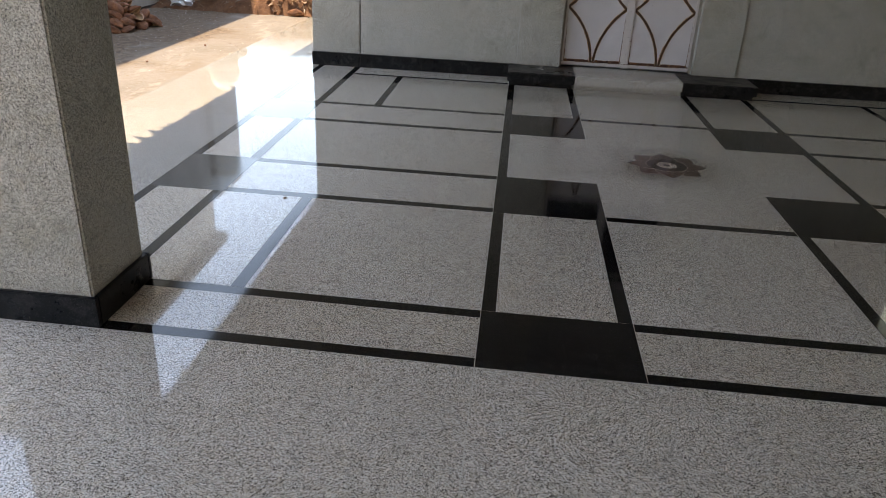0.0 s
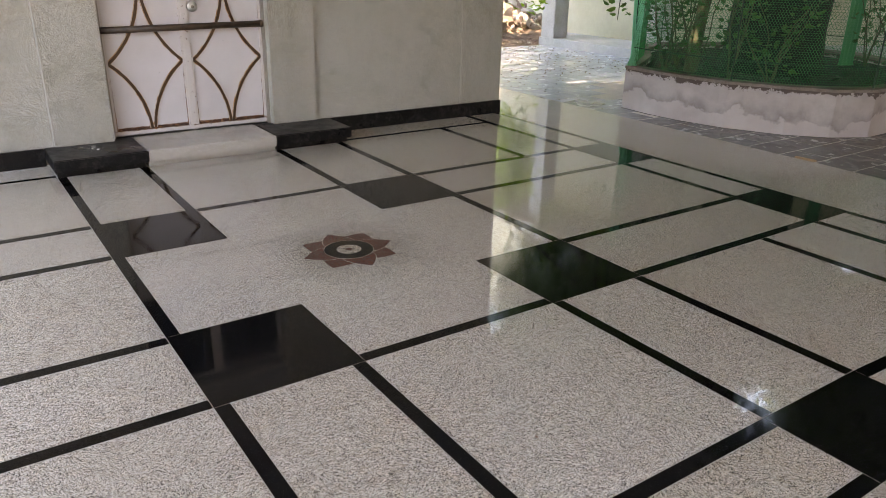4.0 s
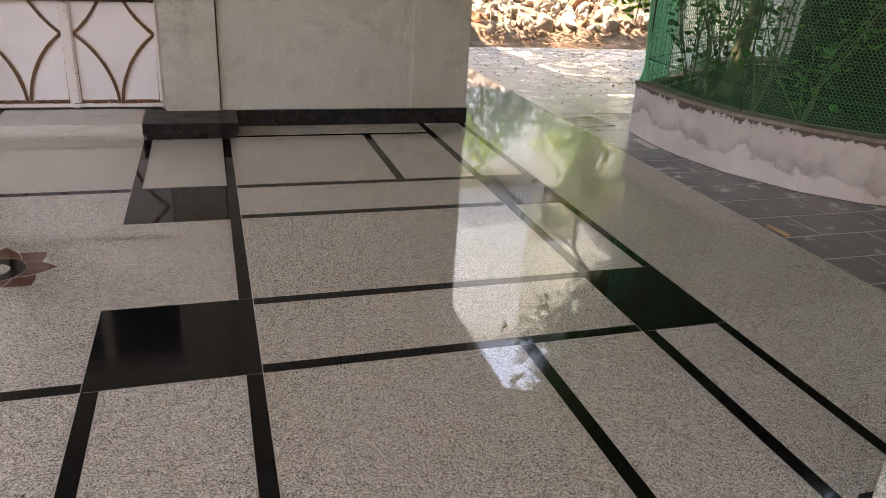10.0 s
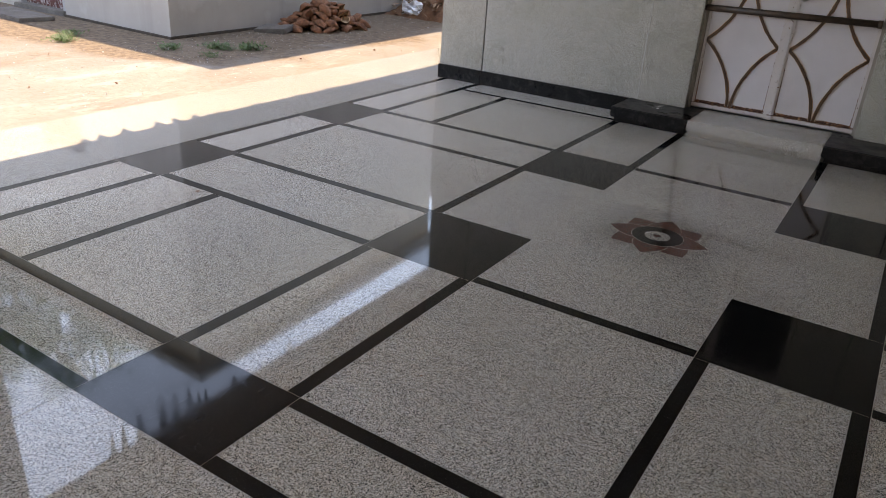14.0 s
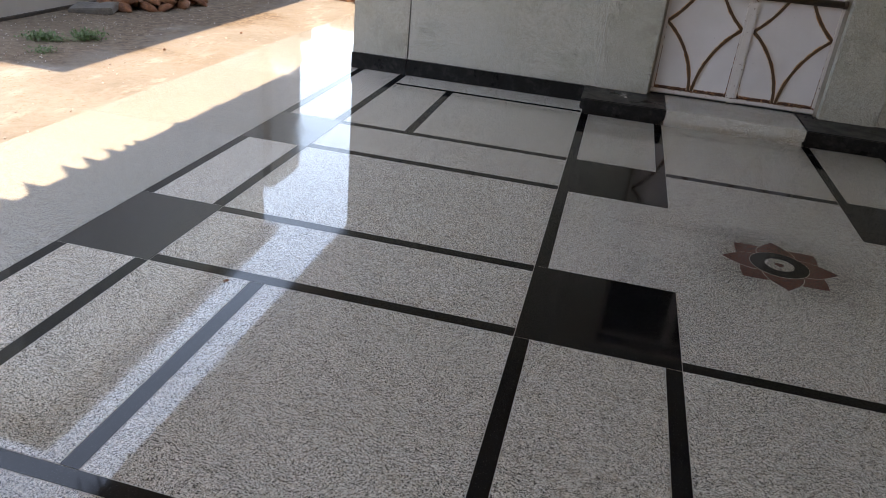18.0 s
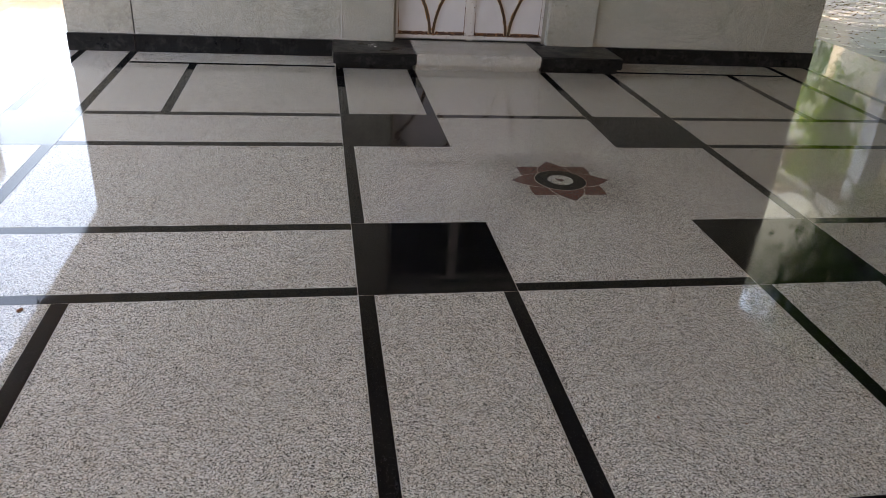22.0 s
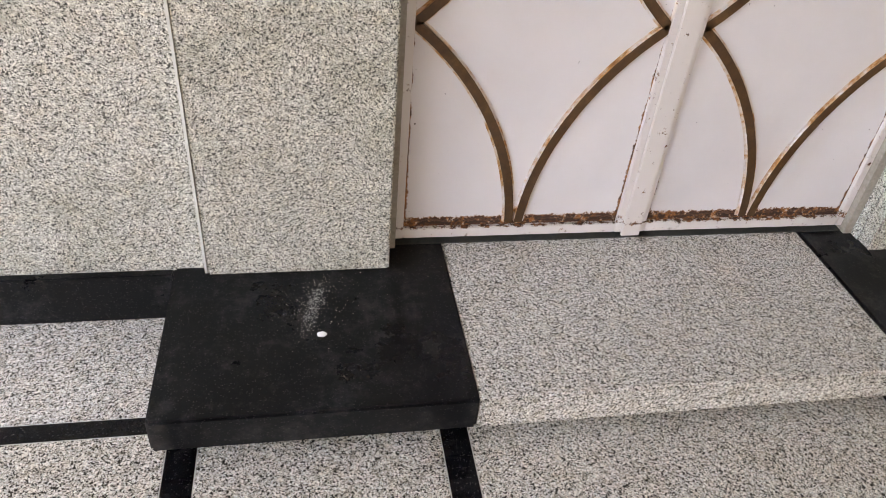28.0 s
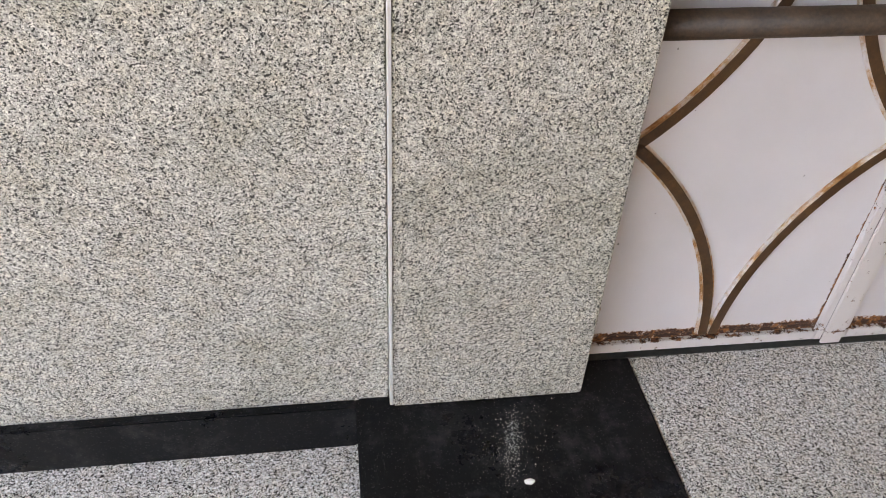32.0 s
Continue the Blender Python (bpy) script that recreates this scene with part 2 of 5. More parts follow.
M_DARKSTONE = plain("dark_weathered_stone", (0.075, 0.062, 0.050), (0.19, 0.165, 0.14), 0.9, 6.0, 0.6, 40.0, 5.0)
M_STONEFILL = island_stone()
M_PALESTONE = plain("pale_broken_stone", (0.36, 0.315, 0.29), (0.60, 0.565, 0.54), 0.92, 7.0, 0.9, 30.0, 9.0, 0.02)
M_BRICKISH = plain("brick_rubble", (0.28, 0.13, 0.08), (0.42, 0.24, 0.17), 0.9, 6.0, 0.8, 30.0, 9.0, 0.02)
M_EARTH = plain("red_earth", (0.15, 0.105, 0.085), (0.27, 0.20, 0.165), 0.95, 3.0, 0.9, 30.0, 0.0, 0.02)
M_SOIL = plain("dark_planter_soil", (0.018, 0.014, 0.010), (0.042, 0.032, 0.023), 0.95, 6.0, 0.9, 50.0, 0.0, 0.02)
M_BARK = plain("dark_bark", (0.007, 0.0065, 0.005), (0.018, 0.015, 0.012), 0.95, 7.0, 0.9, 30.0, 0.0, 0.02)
M_DAMP = plain("damp_brown_earth", (0.030, 0.022, 0.015), (0.085, 0.062, 0.044), 0.95, 9.0, 0.9, 40.0, 0.0, 0.02)
M_COIR = plain("brown_coir", (0.075, 0.032, 0.017), (0.26, 0.125, 0.065), 0.95, 9.0, 0.9, 60.0, 0.0, 0.02)
M_STEM = plain("young_stem", (0.05, 0.055, 0.03), (0.11, 0.11, 0.06), 0.85, 8.0)
M_NET = material("green_net_wire", (0.008, 0.24, 0.085), 0.5)
M_NETROD = plain("dark_green_steel", (0.006, 0.030, 0.016), (0.012, 0.055, 0.03), 0.55, 5.0, 0.1)
M_CREAM = plain("cream_wall_paint", (0.60, 0.57, 0.44), (0.70, 0.67, 0.54), 0.85, 1.2, 0.2)
M_PALECEMENT = plain("pale_cement_render", (0.43, 0.43, 0.43), (0.60, 0.60, 0.60), 0.8, 3.0, 0.3)
M_WHITEWASH = plain("white_wall_paint", (0.68, 0.68, 0.65), (0.80, 0.80, 0.77), 0.85, 1.2, 0.2)
M_FRAME = plain("dirty_tan_frame_paint", (0.22, 0.185, 0.15), (0.40, 0.36, 0.32), 0.75, 9.0, 0.4, 60.0)
M_PIPE = plain("dark_rusted_pipe", (0.014, 0.009, 0.006), (0.085, 0.048, 0.028), 0.5, 14.0, 0.4, 80.0)
M_STEEL = material("bright_padlock_steel", (0.60, 0.60, 0.58), 0.28, 1.0)
M_OLDSTEEL = plain("worn_steel", (0.16, 0.14, 0.12), (0.32, 0.29, 0.26), 0.5, 20.0, 0.2)
M_DARK = material("flat_dark", (0.06, 0.06, 0.058), 0.9)
M_FOIL = material("crumpled_foil", (0.72, 0.73, 0.75), 0.3, 0.6)
M_CHIP = material("white_chalk_chip", (0.80, 0.80, 0.78), 0.8)
M_TIN = plain("weathered_tin", (0.30, 0.31, 0.32), (0.45, 0.46, 0.47), 0.5, 4.0, 0.2)


def leaf_material(name, a, b, through):
    m = material(name)
    n = Nodes(m)
    geo = n.add("ShaderNodeNewGeometry")
    col = n.ramp(geo.outputs["Random Per Island"], (0.0, a), (1.0, b))
    n.colour(col)
    n.b.inputs["Roughness"].default_value = 0.45
    tr = n.add("ShaderNodeBsdfTranslucent")
    n.link(col, tr.inputs[0])
    mixer = n.add("ShaderNodeMixShader")
    mixer.inputs[0].default_value = through
    n.link(n.b.outputs[0], mixer.inputs[1])
    n.link(tr.outputs[0], mixer.inputs[2])
    n.link(mixer.outputs[0], n.t.nodes["Material Output"].inputs[0])
    return m


M_LEAF = leaf_material("tree_leaf", (0.045, 0.125, 0.015), (0.12, 0.26, 0.036), 0.32)
# brighter copy of the tree leaf, with sunshine in its colour
M_LEAF_SUNLIT = leaf_material("sunlit_leaf", (0.14, 0.30, 0.022), (0.28, 0.46, 0.05), 0.6)
M_LEAF_DARK = leaf_material("shrub_leaf", (0.020, 0.085, 0.018), (0.05, 0.15, 0.03), 0.30)
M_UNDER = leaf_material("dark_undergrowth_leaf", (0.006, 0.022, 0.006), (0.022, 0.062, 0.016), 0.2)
M_FOLD = leaf_material("pale_green_folded_net", (0.16, 0.66, 0.40), (0.24, 0.74, 0.50), 0.6)
M_FLAP = leaf_material("green_folded_net", (0.045, 0.27, 0.12), (0.07, 0.34, 0.17), 0.5)
M_WEED = leaf_material("weed_leaf", (0.045, 0.095, 0.022), (0.10, 0.16, 0.05), 0.25)
M_DRYHEAP = leaf_material("dry_heap_litter", (0.05, 0.022, 0.012), (0.36, 0.22, 0.12), 0.1)
M_STRAW = leaf_material("dry_straw_litter", (0.085, 0.045, 0.032), (0.26, 0.165, 0.105), 0.1)
M_DRYLEAF = leaf_material("dry_fallen_leaf", (0.025, 0.016, 0.010), (0.20, 0.13, 0.04), 0.1)


def sand_material():
    m = material("sandy_cement_ground")
    n = Nodes(m)
    c = n.coords()
    f = n.noise(c, 0.9, 7.0, 0.62)
    g = n.noise(c, 14.0, 5.0, 0.7)
    col = n.ramp(f, (0.34, (0.165, 0.141, 0.117)), (0.52, (0.207, 0.181, 0.154)), (0.70, (0.248, 0.224, 0.197)))
    col = n.mix(n.grey(g, 0.42, 0.75, 0.0, 0.55), col, (0.66, 0.60, 0.53), "MULTIPLY")
    pale = n.grey(n.noise(n.coords(0, (1.0, 0.45, 1.0)), 3.2, 7.0, 0.7), 0.54, 0.62, 0.0, 0.65)
    col = n.mix(pale, col, (0.275, 0.252, 0.222))
    v, d = n.voronoi(c, 60)
    col = n.mix(n.grey(v, 0.965, 0.975, 0.0, 0.6), col, (0.16, 0.11, 0.07))
    # damp dark earth along the foot of the house, widened to colour its shadow
    x, y, z = n.height(c)
    near = n.math("SUBTRACT", n.grey(x, -6.2, -4.7, 1.0, 0.0), n.grey(y, 5.7, 6.5, 0.9, 0.0))
    near = n.math("ADD", near, n.grey(f, 0.3, 0.7, -0.3, 0.3))
    col = n.mix(n.grey(near, 0.0, 0.3, 0.0, 0.92), col, n.ramp(g, (0.36, (0.060, 0.036, 0.019)), (0.52, (0.125, 0.082, 0.048)), (0.70, (0.20, 0.148, 0.098))))
    n.colour(col)
    n.b.inputs["Roughness"].default_value = 0.92
    n.bump(n.noise(c, 22.0, 7.0, 0.7), 0.7, 0.02)
    return m


M_SAND = sand_material()


def paver_material():
    m = material("grey_stone_paver")
    n = Nodes(m)
    c = n.coords(20.0)
    info = n.add("ShaderNodeObjectInfo")
    f = n.noise(c, 5.0, 7.0, 0.7)
    col = n.ramp(f, (0.3, (0.115, 0.116, 0.120)), (0.7, (0.205, 0.208, 0.215)))
    col = n.mix(n.grey(info.outputs["Random"], 0.0, 1.0, 0.0, 0.45), col, (0.150, 0.142, 0.134))
    # paler towards the rubble: open-sky light on the far pavers, put into colour
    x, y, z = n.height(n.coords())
    sky_fade = n.math("ADD", y, n.grey(n.noise(n.coords(), 1.4, 6.0, 0.7), 0.3, 0.7, -1.1, 1.1))
    col = n.mix(n.grey(sky_fade, 6.2, 8.8, 0.0, 0.90), col, (0.56, 0.60, 0.66))
    n.colour(col)
    n.rough(n.grey(f, 0.3, 0.7, 0.15, 0.32))
    n.bump(n.noise(c, 40.0, 6.0), 0.25, 0.003)
    return m


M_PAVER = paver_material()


def door_paint():
    """Off-white paint over steel, rust breaking through at the foot of the leaf."""
    m = material("white_door_paint")
    n = Nodes(m)
    c = n.coords()
    x, y, z = n.height(c)
    big = n.noise(c, 2.5, 5.0)
    col = n.ramp(big, (0.3, (0.60, 0.565, 0.575)), (0.7, (0.68, 0.645, 0.66)))
    fray = n.noise(c, 60.0, 5.0, 0.7)
    wob = n.math("ADD", z, n.grey(n.noise(c, 11.0, 7.0, 0.75), 0.3, 0.7, -0.006, 0.006))
    wob = n.math("ADD", wob, n.grey(n.noise(c, 75.0, 6.0, 0.8), 0.3, 0.7, -0.007, 0.007))
    band = n.ramp(n.grey(wob, 0.166, 0.212), (0.0, (0.26, 0.10, 0.030)), (0.22, (0.055, 0.020, 0.010)), (0.40, (0.030, 0.012, 0.008)), (0.48, (0.11, 0.050, 0.028)), (0.56, (0.030, 0.012, 0.008)), (0.64, (0.085, 0.030, 0.012)), (0.74, (0.36, 0.14, 0.040)))
    band = n.mix(n.grey(n.noise(c, 42.0, 6.0, 0.8), 0.50, 0.60), band, n.ramp(fray, (0.38, (0.16, 0.058, 0.018)), (0.5, (0.36, 0.135, 0.036)), (0.62, (0.60, 0.47, 0.40))))
    foot = n.math("MULTIPLY", n.grey(wob, 0.197, 0.2005, 1.0, 0.0), n.grey(fray, 0.28, 0.36, 0.7, 1.0))
    # rust creeping up the upright edges of each sheet
    side = n.math("MINIMUM", n.math("SUBTRACT", 0.588, n.math("ABSOLUTE", n.math("SUBTRACT", x, 0.008))), n.math("SUBTRACT", n.math("ABSOLUTE", n.math("SUBTRACT", x, 0.004)), 0.040))
    creep = n.math("ADD", side, n.grey(n.noise(c, 24.0, 6.0, 0.75), 0.35, 0.75, 0.004, -0.007))
    creep = n.math("ADD", creep, n.grey(z, 0.20, 0.75, -0.003, 0.0045))
    creep = n.grey(creep, 0.002, 0.005, 1.0, 0.0)
    spots = n.grey(n.noise(c, 85.0, 2.0, 0.5), 0.775, 0.79, 0.0, 1.0)
    col = n.mix(creep, col, n.ramp(fray, (0.42, (0.060, 0.024, 0.013)), (0.6, (0.30, 0.12, 0.045))))
    col = n.mix(spots, col, (0.10, 0.085, 0.075))
    col = n.mix(foot, col, band)
    rust = n.math("MAXIMUM", foot, creep)
    n.colour(col)
    n.rough(n.grey(rust, 0.0, 1.0, 0.36, 0.85))
    n.bump(rust, 0.4, 0.002)
    return m


M_DOOR = door_paint()


def rail_paint():
    m = material("rust_streaked_white_paint")
    n = Nodes(m)
    c = n.coords()
    edge = n.noise(c, 42.0, 7.0, 0.75)
    x, y, z = n.height(c)
    fac = n.math("ADD", edge, n.math("MULTIPLY", n.grey(z, 0.166, 0.175, 0.0, 0.17), n.grey(z, 0.176, 0.20, 1.0, 0.0)))
    rust = n.grey(fac, 0.60, 0.66, 0.0, 1.0)
    col = n.mix(rust, (0.62, 0.57, 0.55), n.ramp(n.noise(c, 90.0, 5.0, 0.7), (0.42, (0.045, 0.018, 0.010)), (0.62, (0.26, 0.095, 0.032))))
    n.colour(col)
    n.rough(n.grey(rust, 0.0, 1.0, 0.4, 0.85))
    n.bump(rust, 0.5, 0.002)
    return m


M_RAIL = rail_paint()


def brass_paint():
    m = material("brown_gold_painted_bar")
    n = Nodes(m)
    c = n.coords()
    f = n.noise(c, 26.0, 6.0, 0.7)
    n.colour(n.ramp(f, (0.32, (0.048, 0.020, 0.008)), (0.55, (0.082, 0.037, 0.013)), (0.72, (0.135, 0.066, 0.024)), (0.82, (0.32, 0.25, 0.20))))
    n.b.inputs["Roughness"].default_value = 0.5
    n.bump(f, 0.3, 0.001)
    return m


M_BRASS = brass_paint()


def bleed_paint():
    """Door paint stained orange where rust bleeds from under a bar."""
    m = material("rust_bled_door_paint")
    n = Nodes(m)
    c = n.coords()
    f = n.math("ADD", n.noise(c, 16.0, 5.0, 0.7), n.grey(n.noise(c, 120.0, 4.0, 0.7), 0.3, 0.7, -0.06, 0.06))
    n.colour(n.ramp(f, (0.38, (0.62, 0.585, 0.59)), (0.50, (0.56, 0.43, 0.34)), (0.60, (0.42, 0.20, 0.075)), (0.72, (0.20, 0.075, 0.022))))
    n.b.inputs["Roughness"].default_value = 0.7
    return m


M_BLEED = bleed_paint()


def planter_paint():
    """Pinkish whitewash, a wavy grey damp band, bare brown plaster under the rim."""
    m = material("stained_planter_plaster")
    n = Nodes(m)
    c = n.coords()
    x, y, z = n.height(c)
    w = n.noise(c, 3.0, 4.0, 0.55)
    zz = n.math("ADD", z, n.grey(w, 0.25, 0.75, -0.13, 0.13))
    col = n.ramp(n.noise(c, 2.0, 5.0), (0.3, (0.47, 0.405, 0.39)), (0.7, (0.62, 0.56, 0.55)))
    band = n.ramp(zz, (0.135, (0, 0, 0)), (0.160, (0.80, 0.80, 0.80)), (0.215, (0.50, 0.50, 0.50)), (0.30, (0.18, 0.18, 0.18)), (0.37, (0.34, 0.34, 0.34)))
    col = n.mix(n.math("MULTIPLY", band, n.grey(n.noise(c, 7.0, 5.0), 0.35, 0.6, 0.55, 1.1)), col, (0.27, 0.225, 0.21))
    z2 = n.math("ADD", z, n.grey(n.noise(c, 9.0, 6.0, 0.75), 0.3, 0.7, -0.05, 0.05))
    col = n.mix(n.grey(z2, 0.372, 0.382, 0.0, 0.92), col, (0.070, 0.045, 0.035))
    n.colour(col)
    n.b.inputs["Roughness"].default_value = 0.9
    n.bump(n.noise(c, 35.0, 5.0), 0.4, 0.004)
    return m


M_PLANTER = planter_paint()


def house_plaster():
    m = material("grey_cement_plaster")
    n = Nodes(m)
    c = n.coords()
    x, y, z = n.height(c)
    f = n.noise(c, 1.3, 6.0, 0.6)
    streak = n.noise(n.coords(0, (7.0, 7.0, 0.7)), 2.2, 5.0, 0.7)
    col = n.ramp(f, (0.3, (0.47, 0.435, 0.39)), (0.7, (0.62, 0.585, 0.535)))
    low = n.math("ADD", n.grey(z, 0.2, 0.85, 0.6, 0.0), n.grey(f, 0.3, 0.7, -0.35, 0.35))
    col = n.mix(n.grey(low, 0.15, 0.45, 0.0, 0.55), col, (0.27, 0.23, 0.19))
    drip = n.grey(n.noise(n.coords(0, (1.0, 1.0, 0.10)), 2.1, 5.0, 0.6), 0.56, 0.66, 0.0, 0.55)
    col = n.mix(drip, col, (0.33, 0.295, 0.255))
    pale = n.math("MULTIPLY", n.grey(streak, 0.60, 0.72, 0.0, 0.5), n.grey(z, 0.3, 0.8, 0.0, 1.0))
    col = n.mix(pale, col, (0.68, 0.65, 0.60))
    n.colour(col)
    n.b.inputs["Roughness"].default_value = 0.92
    n.bump(n.noise(c, 30.0, 6.0), 0.3, 0.004)
    return m


M_HOUSE = house_plaster()


def house_door_paint():
    m = material("peeling_maroon_paint")
    n = Nodes(m)
    c = n.coords()
    f = n.noise(n.coords(0, (4, 4, 1.0)), 6.0, 7.0, 0.75)
    x, y, z = n.height(c)
    wear = n.math("ADD", f, n.grey(z, 0.1, 0.7, 0.10, -0.05))
    col = n.mix(n.grey(wear, 0.60, 0.66, 0.0, 0.85), n.ramp(f, (0.3, (0.085, 0.022, 0.018)), (0.7, (0.14, 0.04, 0.03))), (0.42, 0.39, 0.38))
    n.colour(col)
    n.b.inputs["Roughness"].default_value = 0.7
    return m


M_MAROON = house_door_paint()


# ---------------------------------------------------------------- mesh helpers
def box(bm, x0, x1, y0, y1, z0, z1, bevel=0.0):
    r = bmesh.ops.create_cube(bm, size=1)
    vs = r["verts"]
    for v in vs:
        v.co = Vector((x0 + (v.co.x + 0.5) * (x1 - x0), y0 + (v.co.y + 0.5) * (y1 - y0), z0 + (v.co.z + 0.5) * (z1 - z0)))
    if bevel:
        es = list({e for v in vs for e in v.link_edges})
        bmesh.ops.bevel(bm, geom=es, offset=bevel, segments=2, affect="EDGES", clamp_overlap=True)
    return bm


def boxed(*a, bevel=0.0):
    return box(bmesh.new(), *a, bevel=bevel)


def mesh_of(bm, name, mat, smooth=False):
    me = bpy.data.meshes.new(name)
    bmesh.ops.recalc_face_normals(bm, faces=bm.faces)
    bm.to_mesh(me)
    bm.free()
    for m in mat if isinstance(mat, (list, tuple)) else [mat]:
        me.materials.append(m)
    if smooth:
        for p in me.polygons:
            p.use_smooth = True
    return me


def part(name, bm, mat, parent=None, label="", smooth=False):
    ob = new(name, mesh_of(bm, name, mat, smooth))
    if parent:
        ob.parent = parent
        ob.matrix_parent_inverse = parent.matrix_basis.inverted()
    if label:
        ob["label"] = label
    return ob


def raw(name, verts, faces, mat, parent=None, smooth=False):
    me = bpy.data.meshes.new(name)
    me.from_pydata(verts, [], faces)
    me.materials.append(mat)
    if smooth:
        for p in me.polygons:
            p.use_smooth = True
    ob = new(name, me)
    if parent:
        ob.parent = parent
        ob.matrix_parent_inverse = parent.matrix_basis.inverted()
    return ob


def empty(name, at=(0, 0, 0), **tags):
    ob = new(name)
    ob.empty_display_size = 0.1
    ob.matrix_basis = Matrix.Translation(at)
    return tagged(ob, **tags)


def prism(bm, pts, z0, z1):
    """An upright prism over a polygon."""
    lo = [bm.verts.new((x, y, z0)) for x, y in pts]
    hi = [bm.verts.new((x, y, z1)) for x, y in pts]
    n = len(pts)
    bm.faces.new(lo[::-1])
    bm.faces.new(hi)
    for i in range(n):
        bm.faces.new((lo[i], lo[(i + 1) % n], hi[(i + 1) % n], hi[i]))
    return bm


def tube(bm, pts, radii, sides=8, cap=True):
    """A round tube along points."""
    rings = []
    for i, p in enumerate(pts):
        p = Vector(p)
        d = (Vector(pts[min(i + 1, len(pts) - 1)]) - Vector(pts[max(i - 1, 0)])).normalized()
        u = d.orthogonal().normalized()
        if rings:
            u = (last_u - d * last_u.dot(d)).normalized()
        last_u = u
        w = d.cross(u)
        r = radii[i] if isinstance(radii, (list, tuple)) else radii
        rings.append([bm.verts.new(p + r * (math.cos(a) * u + math.sin(a) * w)) for a in (2 * math.pi * k / sides for k in range(sides))])
    for a, b in zip(rings, rings[1:]):
        for k in range(sides):
            bm.faces.new((a[k], a[(k + 1) % sides], b[(k + 1) % sides], b[k]))
    if cap:
        bm.faces.new(rings[0][::-1])
        bm.faces.new(rings[-1])
    return bm


def lathe(bm, profile, sides=16, at=(0, 0, 0), axis="z"):
    """Turns a profile of (radius, height) round an axis."""
    rings = []
    for r, h in profile:
        ring = []
        for k in range(sides):
            a = 2 * math.pi * k / sides
            p = (r * math.cos(a), r * math.sin(a), h) if axis == "z" else (r * math.cos(a), h, r * math.sin(a))
            ring.append(bm.verts.new(Vector(at) + Vector(p)))
        rings.append(ring)
    for a, b in zip(rings, rings[1:]):
        for k in range(sides):
            bm.faces.new((a[k], a[(k + 1) % sides], b[(k + 1) % sides], b[k]))
    bm.faces.new(rings[0][::-1])
    bm.faces.new(rings[-1])
    return bm


def lump(radius, squash, rough, seed, detail=2, freq=1.6):
    """An uneven stone-like body round the origin."""
    bm = bmesh.new()
    bmesh.ops.create_icosphere(bm, subdivisions=detail, radius=1)
    off = Vector((seed * 7.3, seed * 3.1, seed * 5.7))
    for v in bm.verts:
        d = v.co.normalized()
        k = 1 + rough * noise.noise(d * freq + off) + 0.4 * rough * noise.noise(d * freq * 2.7 + off)
        v.co = Vector((d.x * squash[0], d.y * squash[1], d.z * squash[2])) * radius * k
    return bm


def leaf_mesh(leaves, full=False):
    """Verts and faces for many small bent leaves: (place, along, across, length, width). full: an oval outline with a crease."""
    vs, fs = [], []
    for p, a, c, ln, wd in leaves:
        b = len(vs)
        up = a.cross(c).normalized()
        if full:
            vs += [p + a * ln * u + c * wd * w + up * ln * h for u, w, h in ((0, 0, 0), (0.22, 0.40, 0.05), (0.60, 0.46, 0.03), (1.0, 0, -0.16), (0.60, -0.46, 0.03), (0.22, -0.40, 0.05), (0.45, 0, -0.02))]
            fs += [(b + 6, b + k, b + (k + 1) % 6) for k in range(6)]
            continue
        vs += [p, p + a * ln * 0.45 + c * wd * 0.5 - up * ln * 0.03, p + a * ln - up * ln * 0.10, p + a * ln * 0.45 - c * wd * 0.5 - up * ln * 0.03]
        fs += [(b, b + 1, b + 2), (b, b + 2, b + 3)]
    return vs, fs


def random_way(rng, flat=0.6):
    a = rng.uniform(0, 2 * math.pi)
    return Vector((math.cos(a), math.sin(a), rng.uniform(-flat, flat))).normalized()


def leaf_side(rng, w):
    """The way across a leaf that grows along w, turned at random."""
    return w.cross(Vector((rng.gauss(0, 0.8), rng.gauss(0, 0.8), 1))).normalized()


# ---------------------------------------------------------------- plan
# floor lines across (x) and along (y); strips are 6 cm wide
XL = dict(La=-2.993, Lb=-2.937, Ma=-2.628, Mb=-2.568, ta=-2.148, tb=-2.088, a1=-1.09, b1=-1.03, a2=-0.55, b2=-0.49,
          a3=0.49, b3=0.55, a4=1.03, b4=1.09, ua=2.10, ub=2.16, Ra=2.64, Rb=2.70, Qa=3.0, Qb=3.055)
NN, NF, MN, MF, FN, FF, H0, H1 = 2.345, 2.755, 3.835, 4.435, 5.41, 6.0, 7.15, 7.195
WALL_Y, SW = 7.507, 0.06
CEIL_Z = 3.35
APRON_L, APRON_R = -4.0, 4.05
EDGE_L, EDGE_R, EDGE_Y = -4.43, 4.35, -4.2
FRONT_Y = -4.2
BACK_Y = 15.0

# ---------------------------------------------------------------- ground
ground = part("ground", prism(bmesh.new(), [(-400, -400), (400, -400), (400, 400), (-400, 400)], -0.5, -0.065), M_SAND)
tagged(ground, "sandy cement yard with grit and damp earth", "ground", kind="structure")

base = part("floor_bed", boxed(APRON_L, APRON_R, FRONT_Y, 13.0, -0.30, -0.0009), M_GROUT)
tagged(base, "pale cement bed under the granite floor", "floor", kind="structure")

